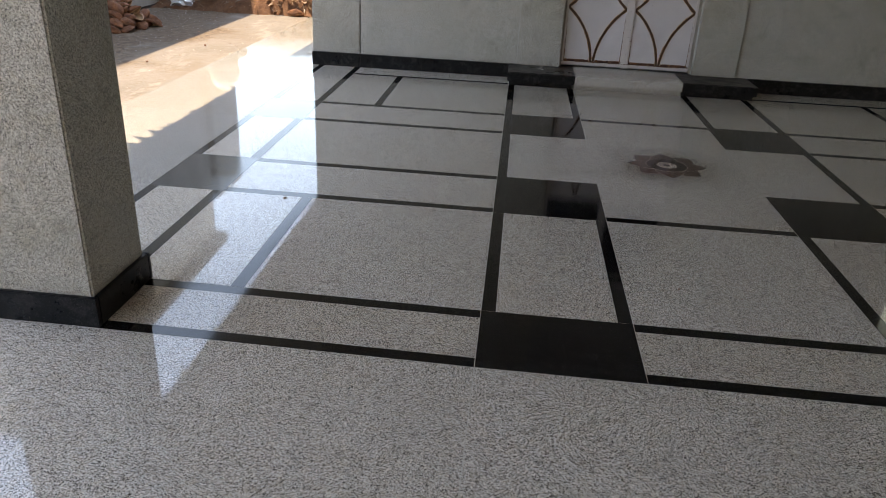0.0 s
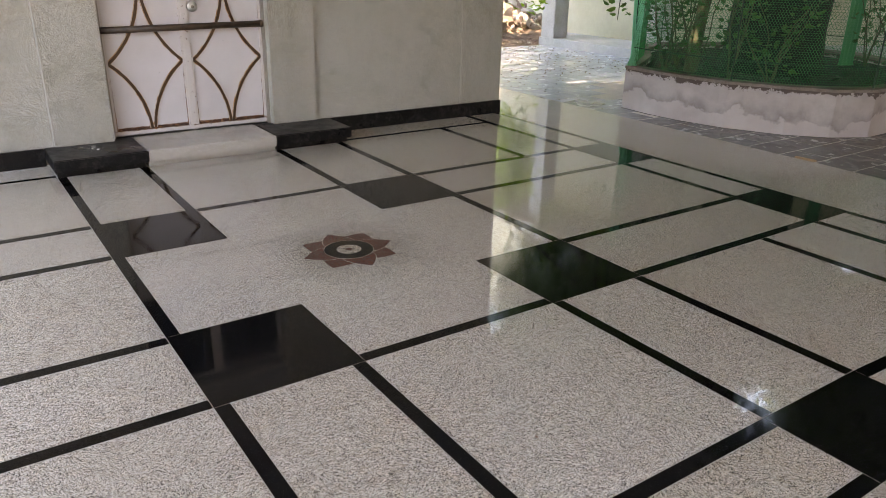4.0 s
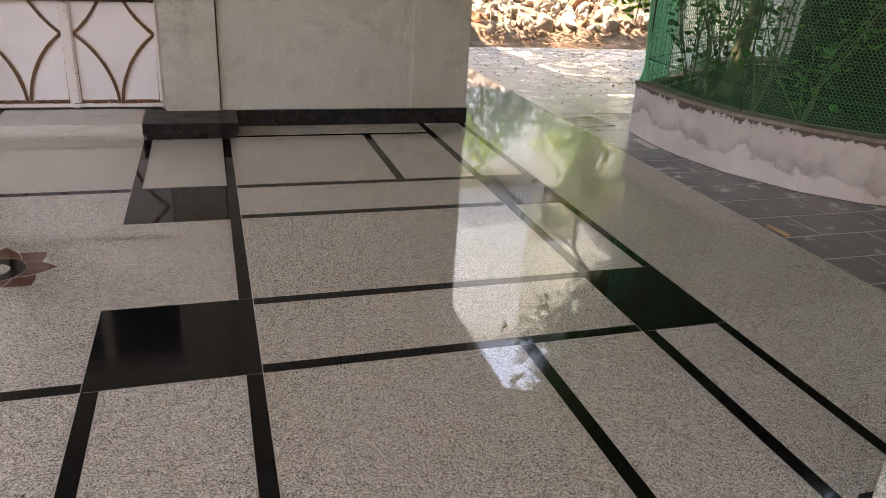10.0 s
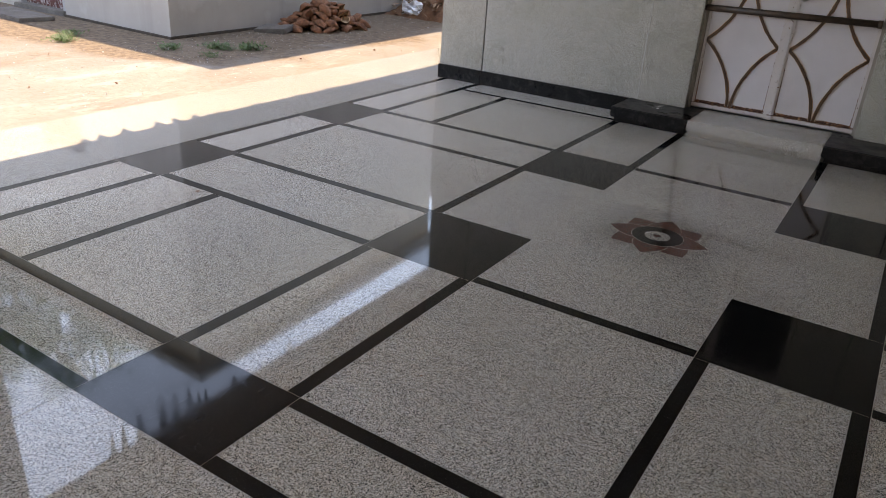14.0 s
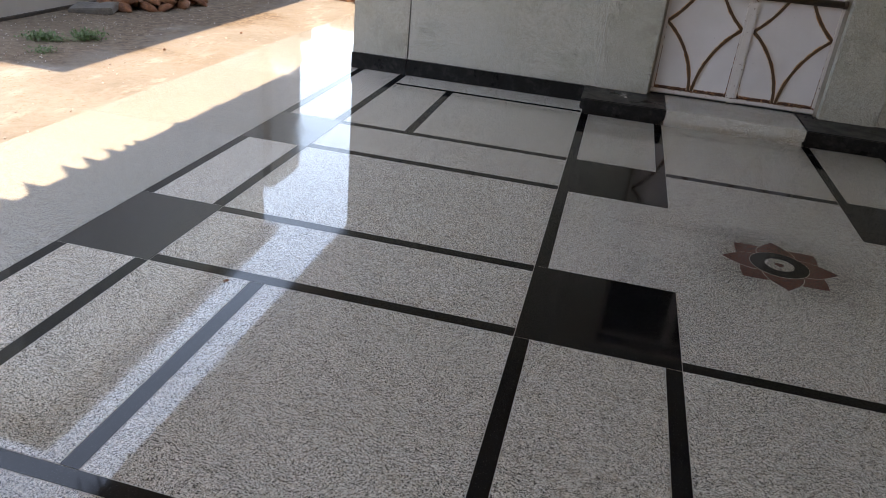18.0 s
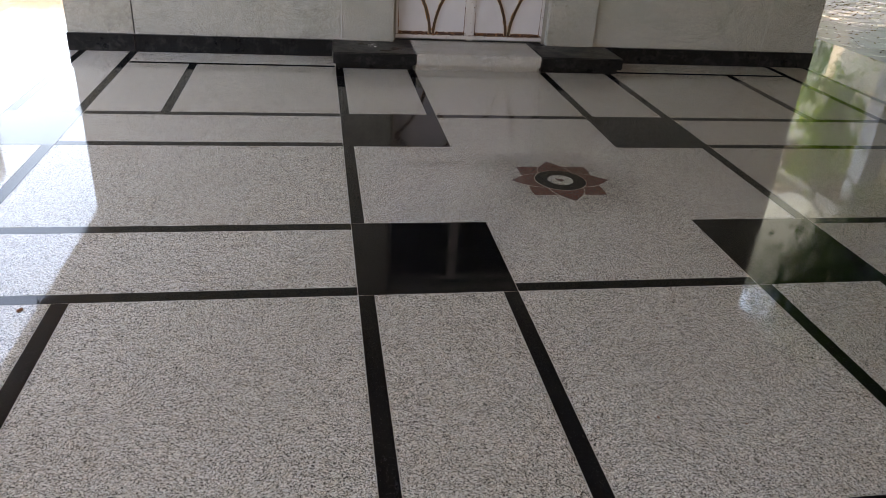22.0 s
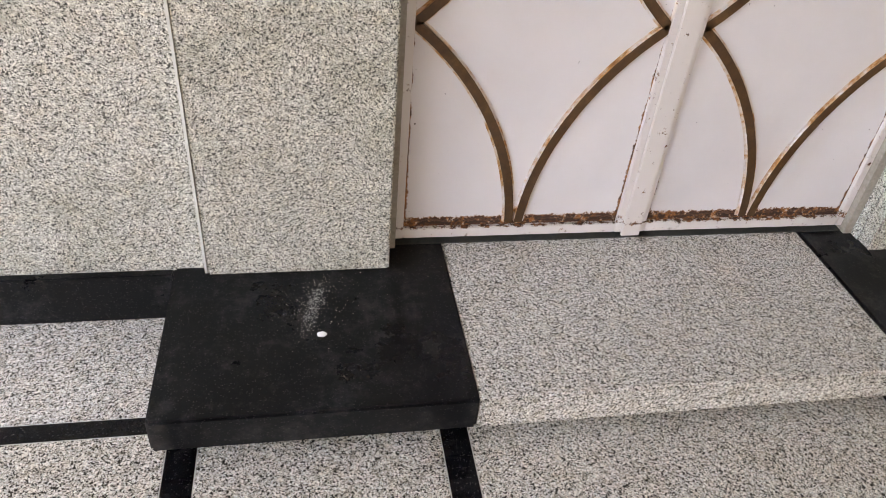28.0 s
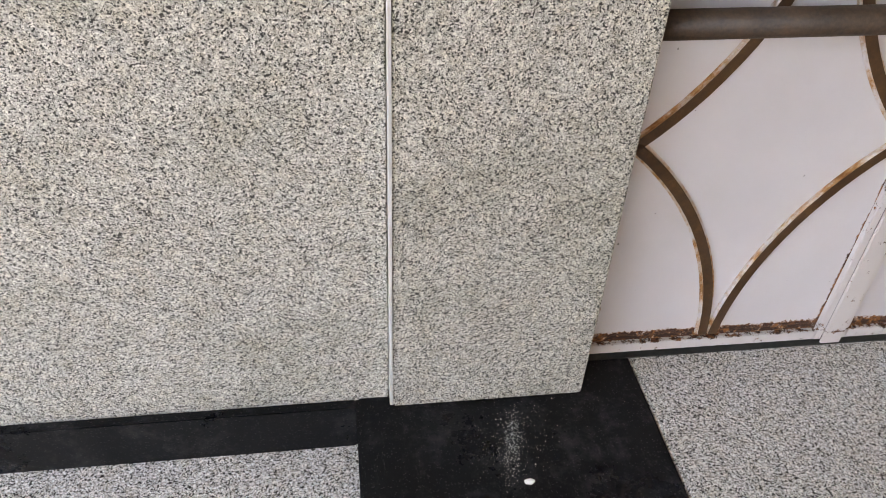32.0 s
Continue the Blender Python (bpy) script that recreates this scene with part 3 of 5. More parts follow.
# ---------------------------------------------------------------- building shell
shell = empty("wall_front", (0, WALL_Y, 0), label="granite clad front wall with a recessed metal double door", category="wall", kind="structure")
core0, core1 = WALL_Y + 0.02, WALL_Y + 0.24
for x0, x1 in ((-3.035, -0.6455), (0.6605, 3.05)):
    part("wall_core", boxed(x0, x1, core0, core1, -0.05, CEIL_Z), M_CONCRETE, shell)
part("lintel", boxed(-0.64, 0.66, core0, core1, 2.25, CEIL_Z), M_CONCRETE, shell)
# cladding panels, each apart from the next by its joint
for x0, x1 in ((-3.055, -2.585), (-2.575, -1.036), (1.050, 2.576), (2.584, 3.07)):
    part("granite_panel", boxed(x0, x1, WALL_Y + 0.001, core0, 0.124, CEIL_Z, bevel=0.002), M_WALL, shell)
for x0, x1 in ((-1.028, -0.622), (0.640, 1.040)):
    part("pilaster_panel", boxed(x0, x1, 7.478, core0, 0.1305, CEIL_Z, bevel=0.004), M_WALL, shell)
for x0, x1 in ((-0.645, -0.622), (0.640, 0.66)):
    part("jamb_panel", boxed(x0, x1, core0 + 0.001, core1, 0.1305, 2.25), M_WALL, shell)
for x0, x1, m in ((-2.585, -2.575, M_JOINT_DARK), (1.040, 1.050, M_JOINT_DARK), (2.576, 2.584, M_JOINT_WHITE)):
    part("panel_joint", boxed(x0, x1, WALL_Y + (0.006 if m is M_JOINT_DARK else 0.0), core0, 0.137, CEIL_Z), m, shell)
part("corner_bead", boxed(-1.0345, -1.0290, 7.4785, core0, 0.137, CEIL_Z), M_JOINT_WHITE, shell)
skirt = empty("baseboard", (0, WALL_Y, 0), label="black granite skirting along the front wall", category="baseboard", kind="structure")
for x0, x1 in ((-3.06, -2.582), (-2.578, -1.105), (1.155, 2.578), (2.582, 3.075)):
    part("skirting_piece", boxed(x0, x1, WALL_Y - 0.022, WALL_Y + 0.0005, 0.0, 0.130, bevel=0.003), M_BLACK_DUSTY, skirt)

for nm, x0, x1 in (("wall_west", -3.035, -2.8), ("wall_east", 2.815, 3.05)):
    w = part(nm, boxed(x0, x1, core1, BACK_Y, -0.05, CEIL_Z), M_WALL)
    tagged(w, "granite clad side wall of the building", "wall", kind="structure")
w = part("wall_north", boxed(-2.8, 2.815, BACK_Y - 0.2, BACK_Y, -0.05, CEIL_Z), M_WALL)
tagged(w, "plain rear wall of the building", "wall", kind="structure")
w = part("floor_inside", boxed(-2.8, 2.815, core1, BACK_Y - 0.2, -0.02, 0.13), M_CONCRETE)
tagged(w, "plain cement floor of the dark room", "floor", kind="structure")
# unseen back of the room; its shade is put into the dark colour
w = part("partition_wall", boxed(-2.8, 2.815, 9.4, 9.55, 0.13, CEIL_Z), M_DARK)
tagged(w, "inner wall behind the door grille, coloured dark for the unlit room", "wall", kind="structure")

bm = bmesh.new()
prism(bm, [(EDGE_L, EDGE_Y), (EDGE_R, EDGE_Y), (EDGE_R, 7.55), (4.05, 7.55), (4.05, BACK_Y + 0.4), (EDGE_L, BACK_Y + 0.4)], CEIL_Z, CEIL_Z + 0.15)
roof = part("ceiling", bm, M_CEIL)
tagged(roof, "plain painted porch ceiling slab", "ceiling", kind="structure")
beam = part("beam", boxed(EDGE_L + 0.1, EDGE_R - 0.1, 2.42, 2.72, CEIL_Z - 0.30, CEIL_Z), M_CEIL)
tagged(beam, "painted concrete beam carried by the two pillars", "beam", kind="structure")


fr = empty("roof_fringe", (EDGE_L, 5, CEIL_Z), label="ragged toothed tin fringe along the roof edge", category="fringe")
# what is left of the teeth: where each hangs, how low its tip reaches, its width at the top
for y, tip, wdt in ((4.40, 3.09, 0.09), (4.52, 3.03, 0.09), (4.70, 2.96, 0.11), (4.96, 2.95, 0.11), (5.11, 2.97, 0.09), (5.28, 3.02, 0.09), (5.40, 3.16, 0.06), (5.49, 3.18, 0.06), (5.88, 3.23, 0.12),
                    (6.33, 3.24, 0.08), (6.74, 3.15, 0.08), (7.68, 3.24, 0.09), (9.34, 3.23, 0.09)):
    bm = bmesh.new()
    pts = [(y - wdt / 2, CEIL_Z + 0.02), (y + wdt / 2, CEIL_Z + 0.02), (y, tip)]
    a = [bm.verts.new((EDGE_L - 0.001, p, z)) for p, z in pts]
    b = [bm.verts.new((EDGE_L - 0.005, p, z)) for p, z in pts]
    bm.faces.new(a)
    bm.faces.new(b[::-1])
    for i in range(3):
        bm.faces.new((a[i], b[i], b[(i + 1) % 3], a[(i + 1) % 3]))
    part("tooth", bm, M_TIN, fr)


def pillar(name, x0, x1, y0, y1, label):
    p = empty(name, ((x0 + x1) / 2, (y0 + y1) / 2, 0), label=label, category="pillar", kind="structure")
    part("shaft", boxed(x0 + 0.02, x1 - 0.02, y0 + 0.02, y1 - 0.02, 0.0, CEIL_Z - 0.30, bevel=0.008), M_WALL, p)
    for a in ((x0, x1, y0, y0 + 0.0195), (x0, x1, y1 - 0.0195, y1), (x0, x0 + 0.0195, y0 + 0.02, y1 - 0.02), (x1 - 0.0195, x1, y0 + 0.02, y1 - 0.02)):
        part("skirting_piece", boxed(*a, 0.0, 0.118, bevel=0.003), M_BLACK_DUSTY, p)
    return p


pillar("pillar_west", -2.93, -2.465, 2.365, 2.785, "square granite clad porch pillar with black skirting")
pillar("pillar_east", 2.62, 3.10, 2.30, 2.70, "square granite clad porch pillar with black skirting")

# ---------------------------------------------------------------- door steps
def step_block(name, x0, x1, mat, label, side=0.0):
    s = empty(name, ((x0 + x1) / 2, 7.1, 0), label=label, category="step")
    part("tread", boxed(x0, x1, 7.07, 7.60, 0.045, 0.130, bevel=0.006), mat, s)
    part("riser", boxed(x0 + side, x1 - side, 7.125, 7.60, 0.0, 0.0445), mat, s)
    return s


step_block("step_block", -1.105, -0.4835, M_BLACK_DUSTY, "black granite step block with scuffed dusty top", 0.02)
step_block("door_step", -0.4820, 0.4890, M_STEP, "speckled white granite door step slab")
step_block("step_block", 0.4905, 1.155, M_BLACK_DUSTY, "black granite step block beside the door step", 0.02)
chip = part("chalk_chip", lump(0.008, (1.3, 0.8, 0.7), 0.3, 3), M_CHIP)
chip.location = (-0.783, 7.27, 0.1345)
tagged(chip, "small white chip lying on the black step", "stone chip")
rng = random.Random(12)
vs, fs = [], []
for i in range(700):
    u = rng.gauss(0, 1)                              # a brushed streak with a loose cloud round it
    k = 0.010 if i % 3 else 0.045
    p = Vector((-0.797 + 0.012 * u + rng.gauss(0, k), 7.365 + 0.045 * u + rng.gauss(0, 0.6 * k), 0.1304))
    s = rng.uniform(0.0003, 0.0008) if i % 14 else rng.uniform(0.0008, 0.0018)
    b = len(vs)
    vs += [p + Vector((-s, -s, 0)), p + Vector((s, -s, 0)), p + Vector((0, s, 0.0))]
    vs += [p + Vector((0, 0, s))]
    fs += [(b, b + 1, b + 3), (b + 1, b + 2, b + 3), (b + 2, b, b + 3)]
dust = raw("spilled_powder", vs, fs, M_CHIP)
tagged(dust, "thin spill of white powder on the black step", "powder", kind="stuff")

# ---------------------------------------------------------------- metal double door
DY = 7.585                                       # face of the door's sheet
door = empty("door_1", (0, DY, 0.13), label="closed white steel double door with brown curved bars and rust", category="door", kind="structure")


def bowed_bar(pa, pb, towards, bow, width, y0, y1, steps=16):
    """A flat bar bent to an arc from pa to pb in the plane of the door, bowed towards a point."""
    c = (pa + pb) / 2
    u = (pb - pa).normalized()
    n = Vector((-u.y, u.x))
    if n.dot(towards - c) < 0:
        n = -n
    half = (pb - pa).length / 2
    r = (half * half + bow * bow) / (2 * bow)
    o = c - n * (r - bow)
    sweep = math.asin(half / r)
    bm = bmesh.new()
    rows = []
    for i in range(steps + 1):
        a = -sweep + 2 * sweep * i / steps
        d = n * math.cos(a) + u * math.sin(a)
        rows.append([bm.verts.new((o.x + q * d.x, y, o.y + q * d.y)) for q, y in ((r - width / 2, y0), (r + width / 2, y0), (r + width / 2, y1), (r - width / 2, y1))])
    for p, q in zip(rows, rows[1:]):
        for k in range(4):
            face = bm.faces.new((p[k], p[(k + 1) % 4], q[(k + 1) % 4], q[k]))
            face.material_index = k % 2              # white paint on the bar's edges
    bm.faces.new(rows[0][::-1])
    bm.faces.new(rows[-1])
    return bm


def door_leaf(x0, x1):
    lf = part("door_leaf", boxed(x0 + 0.004, x1 - 0.004, DY, DY + 0.004, 0.150, 1.235), M_DOOR, door)
    mid, zc = (x0 + x1) / 2, 0.682
    for a in ((x0 + 0.002, x0 + 0.022, 0.145, 2.12), (x1 - 0.022, x1 - 0.002, 0.145, 2.12)):
        part("stile", boxed(a[0], a[1], DY - 0.012, DY + 0.022, a[2], a[3], bevel=0.002), M_RAIL, lf)
    for z0, z1 in ((0.145, 0.174), (1.222, 1.252), (2.085, 2.12)):
        part("rail", boxed(x0 + 0.0225, x1 - 0.0225, DY - 0.011, DY + 0.022, z0, z1, bevel=0.002), M_RAIL, lf)
    for up, end in ((-1, 0.184), (1, 1.195)):
        for side in (-1, 1):
            # from the leaf's edge at mid height to its middle at the foot or head
            pa = Vector((x0 + 0.022 if side < 0 else x1 - 0.022, zc))
            pb = Vector((mid + side * 0.012, end))
            part("rust_bleed", bowed_bar(pa, pb, Vector((mid, zc)), 0.060, 0.031, DY - 0.0022, DY - 0.0004), [M_BLEED, M_BLEED], lf)
            part("curved_bar", bowed_bar(pa, pb, Vector((mid, zc)), 0.060, 0.021, DY - 0.009, DY - 0.0023), [M_BRASS, M_BLEED], lf)
    # open grille above the sheet
    k = 5
    for i in range(k):
        x = x0 + 0.03 + (x1 - x0 - 0.06) * (i + 0.5) / k
        part("grille_bar", boxed(x - 0.006, x + 0.006, DY - 0.002, DY + 0.010, 1.2525, 2.0845), M_PIPE, lf)
    return lf


door_leaf(-0.602, -0.014)
door_leaf(0.022, 0.618)
# dark strip on the step stands in for shade below the leaves
part("threshold_gap", boxed(-0.600, 0.617, DY - 0.016, DY + 0.012, 0.1303, 0.1325), M_JOINT_DARK, door, "dark strip painting the shade in the gap under the leaves")
part("meeting_strip", boxed(-0.019, 0.030, DY - 0.020, DY - 0.0125, 0.138, 2.12, bevel=0.002), M_RAIL, door)
for x0, x1 in ((-0.6215, -0.6005), (0.6165, 0.6395)):
    part("door_frame", boxed(x0, x1, DY - 0.03, DY + 0.05, 0.131, 2.2), M_FRAME, door)
part("frame_head", boxed(-0.6215, 0.6395, DY - 0.03, DY + 0.05, 2.2, 2.249), M_RAIL, door)

bar = empty("cross_bar", (0, 7.53, 0.93), label="dark rusted steel pipe barring the door", category="bar")
bm = bmesh.new()
tube(bm, [(-0.630, 7.535, 0.925), (0.600, 7.535, 0.942)], 0.024, 16)
part("pipe", bm, M_PIPE, bar, smooth=True)
bm = bmesh.new()
tube(bm, [(0.585, 7.535, 0.9418), (0.612, 7.535, 0.9422)], 0.028, 16)
part("end_cap", bm, M_PIPE, bar, smooth=True)

bolt = empty("door_bolt", (0.03, 7.575, 1.215), label="worn steel sliding bolt across both leaves", category="bolt")
bm = bmesh.new()
tube(bm, [(-0.075, 7.559, 1.213), (0.19, 7.559, 1.213)], 0.007, 10)
part("rod", bm, M_OLDSTEEL, bolt, smooth=True)
for x in (-0.065, -0.02, 0.095, 0.17):
    part("keeper", boxed(x - 0.010, x + 0.010, 7.547, 7.573, 1.200, 1.226, bevel=0.003), M_OLDSTEEL, bolt)
part("hasp", boxed(0.048, 0.082, 7.556, 7.561, 1.128, 1.208, bevel=0.002), M_OLDSTEEL, bolt)

lock = empty("padlock", (0.066, 7.565, 1.08), label="round bright steel padlock hanging from the bolt", category="padlock")
bm = bmesh.new()
lathe(bm, [(0.006, -0.014), (0.034, -0.013), (0.039, -0.008), (0.039, 0.008), (0.034, 0.013), (0.006, 0.014)], 24, (0.066, 7.545, 1.080), "y")
part("lock_body", bm, M_STEEL, lock, smooth=True)
bm = bmesh.new()
tube(bm, [(0.066 + 0.016 * math.cos(a), 7.545, 1.112 + 0.030 * math.sin(a)) for a in (math.pi * k / 10 for k in range(11))], 0.005, 8)
part("shackle", bm, M_STEEL, lock, smooth=True)
bm = bmesh.new()
lathe(bm, [(0.004, 0.0), (0.012, 0.001), (0.004, 0.002)], 12, (0.066, 7.5295, 1.078), "y")
part("keyhole_plate", bm, M_OLDSTEEL, lock)

# ---------------------------------------------------------------- yard to the west: house, husks, weeds
house = empty("house", (-8, 8, -0.065), label="grey cement plastered house with stained walls", category="house")
GZ = -0.10
HTOP = 4.58
HX, HY = -6.53, 7.08                             # the corner of the house that faces the porch


def house_block(pts):
    return [(HX + x, HY + y) for x, y in pts]


part("wall", prism(bmesh.new(), house_block([(0, 0), (-0.16, 6.05), (-0.40, 6.05), (-0.24, 0.24)]), GZ, HTOP), M_HOUSE, house)
part("wall", prism(bmesh.new(), house_block([(-0.241, 0.24), (-2.16, 0.305), (-2.16, 0.065), (-0.0005, 0.0002)]), GZ, HTOP), M_HOUSE, house)
part("wall", prism(bmesh.new(), house_block([(-3.31, 0.335), (-6.5, 0.44), (-6.5, 0.20), (-3.31, 0.095)]), GZ, HTOP), M_HOUSE, house)
part("wall", prism(bmesh.new(), house_block([(-2.161, 0.305), (-3.309, 0.335), (-3.309, 0.095), (-2.161, 0.065)]), 1.98, HTOP), M_HOUSE, house)
part("wall", prism(bmesh.new(), house_block([(-0.401, 6.05), (-6.5, 6.45), (-6.5, 6.20), (-0.401, 5.80)]), GZ, HTOP), M_HOUSE, house)
part("footing", prism(bmesh.new(), house_block([(0.035, -0.035), (-0.125, 6.0), (-0.155, 6.0), (0.004, -0.004)]), GZ, -0.035), M_DAMP, house, "damp brown footing")
part("footing", prism(bmesh.new(), house_block([(0.034, -0.035), (-2.15, 0.025), (-2.15, 0.06), (0.003, -0.004)]), GZ, -0.040), M_DAMP, house, "damp brown footing")
part("roof", prism(bmesh.new(), house_block([(0.19, -0.15), (0.04, 6.2), (-6.6, 6.65), (-6.6, 0.05)]), HTOP, HTOP + 0.15), M_CONCRETE, house)
hd = part("door", prism(bmesh.new(), house_block([(-2.22, 0.19), (-3.25, 0.22), (-3.25, 0.18), (-2.22, 0.15)]), 0.0, 1.93), M_MAROON, house, "peeling maroon wooden door")
for i in range(4):
    x = -2.22 - 1.03 * (i + 0.5) / 4
    part("plank", boxed(HX + x - 0.11, HX + x + 0.11, HY + 0.135 + (-2.22 - x) * 0.029, HY + 0.150 + (-2.22 - x) * 0.029, 0.03, 1.90), M_MAROON, hd)
part("door_frame", boxed(HX - 2.22, HX - 2.162, HY + 0.07, HY + 0.25, -0.05, 1.979), M_CONCRETE, house)
part("door_frame", boxed(HX - 3.308, HX - 3.25, HY + 0.10, HY + 0.27, -0.05, 1.979), M_CONCRETE, house)
part("sill", boxed(HX - 3.31, HX - 2.16, HY + 0.02, HY + 0.25, GZ, -0.002, bevel=0.01), M_DARKSTONE, house)

slab = part("stone_slab", boxed(-0.55, 0.55, -0.22, 0.22, -0.02, 0.035, bevel=0.008), M_DARKSTONE)
slab.matrix_basis = pose(-9.0, 6.65, -0.05, 0, 0, -4)
tagged(slab, "dark stone slab lying before the maroon door", "slab")
slab = part("stone_slab", boxed(-0.22, 0.22, -0.16, 0.16, -0.02, 0.05, bevel=0.01), M_DARKSTONE)
slab.matrix_basis = pose(-6.27, 8.50, -0.05, 4, -5, 20)
tagged(slab, "broken cement slab beside the coconut husks", "slab")


def husk_mesh(seed):
    """Half of a split coconut husk: a pointed oval shell with a hollow side."""
    bm = bmesh.new()
    rng = random.Random(seed)
    n, k = 9, 10
    outer, inner = [], []
    for i in range(n + 1):
        u = i / n
        x = (u - 0.5) * 0.25
        r = 0.075 * math.sin(math.pi * min(max(u, 0.02), 0.98)) ** 0.7
        ro, ri = [], []
        for j in range(k + 1):
            a = math.pi * (j / k)
            q = r * (1 + 0.12 * rng.uniform(-1, 1))
            ro.append(bm.verts.new((x, q * math.cos(a), q * math.sin(a))))
            ri.append(bm.verts.new((x * 0.9, 0.72 * r * math.cos(a), 0.66 * r * math.sin(a))))
        outer.append(ro)
        inner.append(ri)
    for i in range(n):
        for j in range(k):
            bm.faces.new((outer[i][j], outer[i + 1][j], outer[i + 1][j + 1], outer[i][j + 1]))
            f = bm.faces.new((inner[i][j], inner[i][j + 1], inner[i + 1][j + 1], inner[i + 1][j]))
            f.material_index = 1
        for j in (0, k):
            f = bm.faces.new((outer[i][j], inner[i][j], inner[i + 1][j], outer[i + 1][j]))
            f.material_index = 1
    return mesh_of(bm, "coconut_husk", [M_HUSK, M_HUSK_IN], True)


husks = [husk_mesh(s) for s in range(5)]
rng = random.Random(5)
spots = []
for layer, (count, rad, z) in enumerate(((30, 0.64, 0.0), (24, 0.52, 0.09), (18, 0.40, 0.18), (12, 0.28, 0.27), (6, 0.15, 0.34))):
    for i in range(count):
        r = rad * math.sqrt((i + 0.5) / count)
        a = i * 2.4 + layer
        spots.append((r * math.cos(a), r * math.sin(a), z + rng.uniform(-0.02, 0.03)))
for x, y, z in spots:
    h = new("coconut_husk", husks[rng.randrange(5)])
    flip = 180 if rng.random() < 0.06 else 0
    h.matrix_basis = pose(-6.10 + 0.62 * x + 0.12 * y, 9.28 + 1.02 * y, 0.78 * z - 0.04 + (0.07 if flip else 0), flip + rng.uniform(-30, 30), rng.uniform(-42, 42), rng.uniform(0, 360)) @ Matrix.Scale(rng.uniform(0.85, 1.15), 4)
    tagged(h, "split brown coconut husk in a heap on the ground", "coconut husk", "heap of coconut husks")


rng = random.Random(30)
out = []
for x, y, size, count in ((-6.02, 6.65, 0.12, 60), (-5.73, 7.07, 0.13, 80), (-5.48, 7.32, 0.14, 90), (-5.60, 7.10, 0.07, 30), (-5.42, 6.70, 0.09, 40), (-7.12, 6.09, 0.12, 60), (-7.02, 6.05, 0.10, 50), (-7.35, 6.35, 0.12, 50)):
    for i in range(4 * count):
        w = random_way(rng, 0.9)
        w.z = abs(w.z)
        p = Vector((x + rng.gauss(0, size * 0.5), y + rng.gauss(0, size * 0.5), -0.066 + rng.uniform(0, size * 0.45)))
        side = w.cross(Vector((0.01, 0, 1))).normalized()
        out.append((p, w, side, rng.uniform(0.16, 0.34) * size, rng.uniform(0.08, 0.15) * size))
vs, fs = leaf_mesh(out, True)
tagged(raw("weeds", vs, fs, M_WEED), "low green weeds along the foot of the house", "weeds", kind="stuff")

# grit and small stones on the ground beside the house
rng = random.Random(52)
grain = lump(1, (1.2, 0.9, 0.6), 0.5, 31, 1, 2.0)
grain.verts.index_update()
vs, fs = [], []
for i in range(1000):
    x, y = rng.uniform(-7.6, -4.1), rng.uniform(4.5, 11.6)
    if rng.random() < 0.6:
        x, y = rng.uniform(-6.4, -5.2), rng.uniform(6.3, 11.4)
    if x < -6.45 and y > 6.95:
        continue
    m = pose(x, y, -0.063, rng.uniform(0, 360), rng.uniform(0, 360), rng.uniform(0, 360)) @ Matrix.Scale(rng.uniform(0.003, 0.009), 4)
    k = len(vs)
    vs += [m @ v.co for v in grain.verts]
    fs += [tuple(k + v.index for v in q.verts) for q in grain.faces]
tagged(raw("grit", vs, fs, M_STONEFILL), "loose grit and small stones on the ground", "grit", kind="stuff")

# heap of rubbish past the end of the house
heap = empty("rubbish_heap", (-4.9, 12.5, -0.065), label="low heap of brown coir, dry leaves and rubbish beside the house", category="rubbish heap")


def heap_z(x, y):
    k = max(0.0, 1 - ((x + 4.85) / 1.85) ** 2) * max(0.0, 1 - ((y - 12.55) / 1.25) ** 2)
    return -0.11 + 0.62 * k ** 0.55


bm = bmesh.new()
bmesh.ops.create_grid(bm, x_segments=70, y_segments=46, size=0.5)
for v in bm.verts:
    x, y = -4.85 + v.co.x * 3.8, 12.55 + v.co.y * 2.6
    v.co = Vector((x, y, heap_z(x, y) + 0.11 * noise.noise(Vector((x * 4, y * 4, 1))) + 0.05 * noise.noise(Vector((x * 11, y * 11, 4)))))
part("mound", bm, M_COIR, heap, smooth=True)
rng = random.Random(88)
strands = []
for i in range(2600):
    x, y = rng.uniform(-6.55, -3.3), 11.3 + 1.6 * rng.random()
    z = heap_z(x, y)
    if z < -0.10 and rng.random() < 0.85:
        continue
    w = random_way(rng, 0.7)
    s = rng.uniform(0.05, 0.18)
    strands.append((Vector((x, y, z + rng.uniform(0.0, 0.07))), w, w.cross(Vector((0.1, 0, 1))).normalized(), s, s * rng.uniform(0.08, 0.35)))
vs, fs = leaf_mesh(strands)
tagged(raw("coir_and_leaves", vs, fs, M_DRYHEAP, heap), kind="stuff")
board = part("leaning_board", boxed(-0.28, 0.28, -0.015, 0.015, 0.0, 1.25, bevel=0.003), M_CONCRETE)
board.matrix_basis = pose(-6.2, 12.8, -0.06, -9, 0, 4)
tagged(board, "grey cement board leaning behind the rubbish heap", "board")
bag = part("white_sack", lump(0.26, (1.1, 0.6, 1.15), 0.35, 3, 3, 2.2), M_CHIP, smooth=True)
bag.location = (-6.32, 13.3, 1.38)
tagged(bag, "white woven sack stacked behind the rubbish heap", "sack")
crate = part("stacked_crates", boxed(-6.70, -5.95, 13.05, 13.55, -0.07, 1.13, bevel=0.02), M_DARK)
tagged(crate, "dark stack of crates under a white sack", "crates")
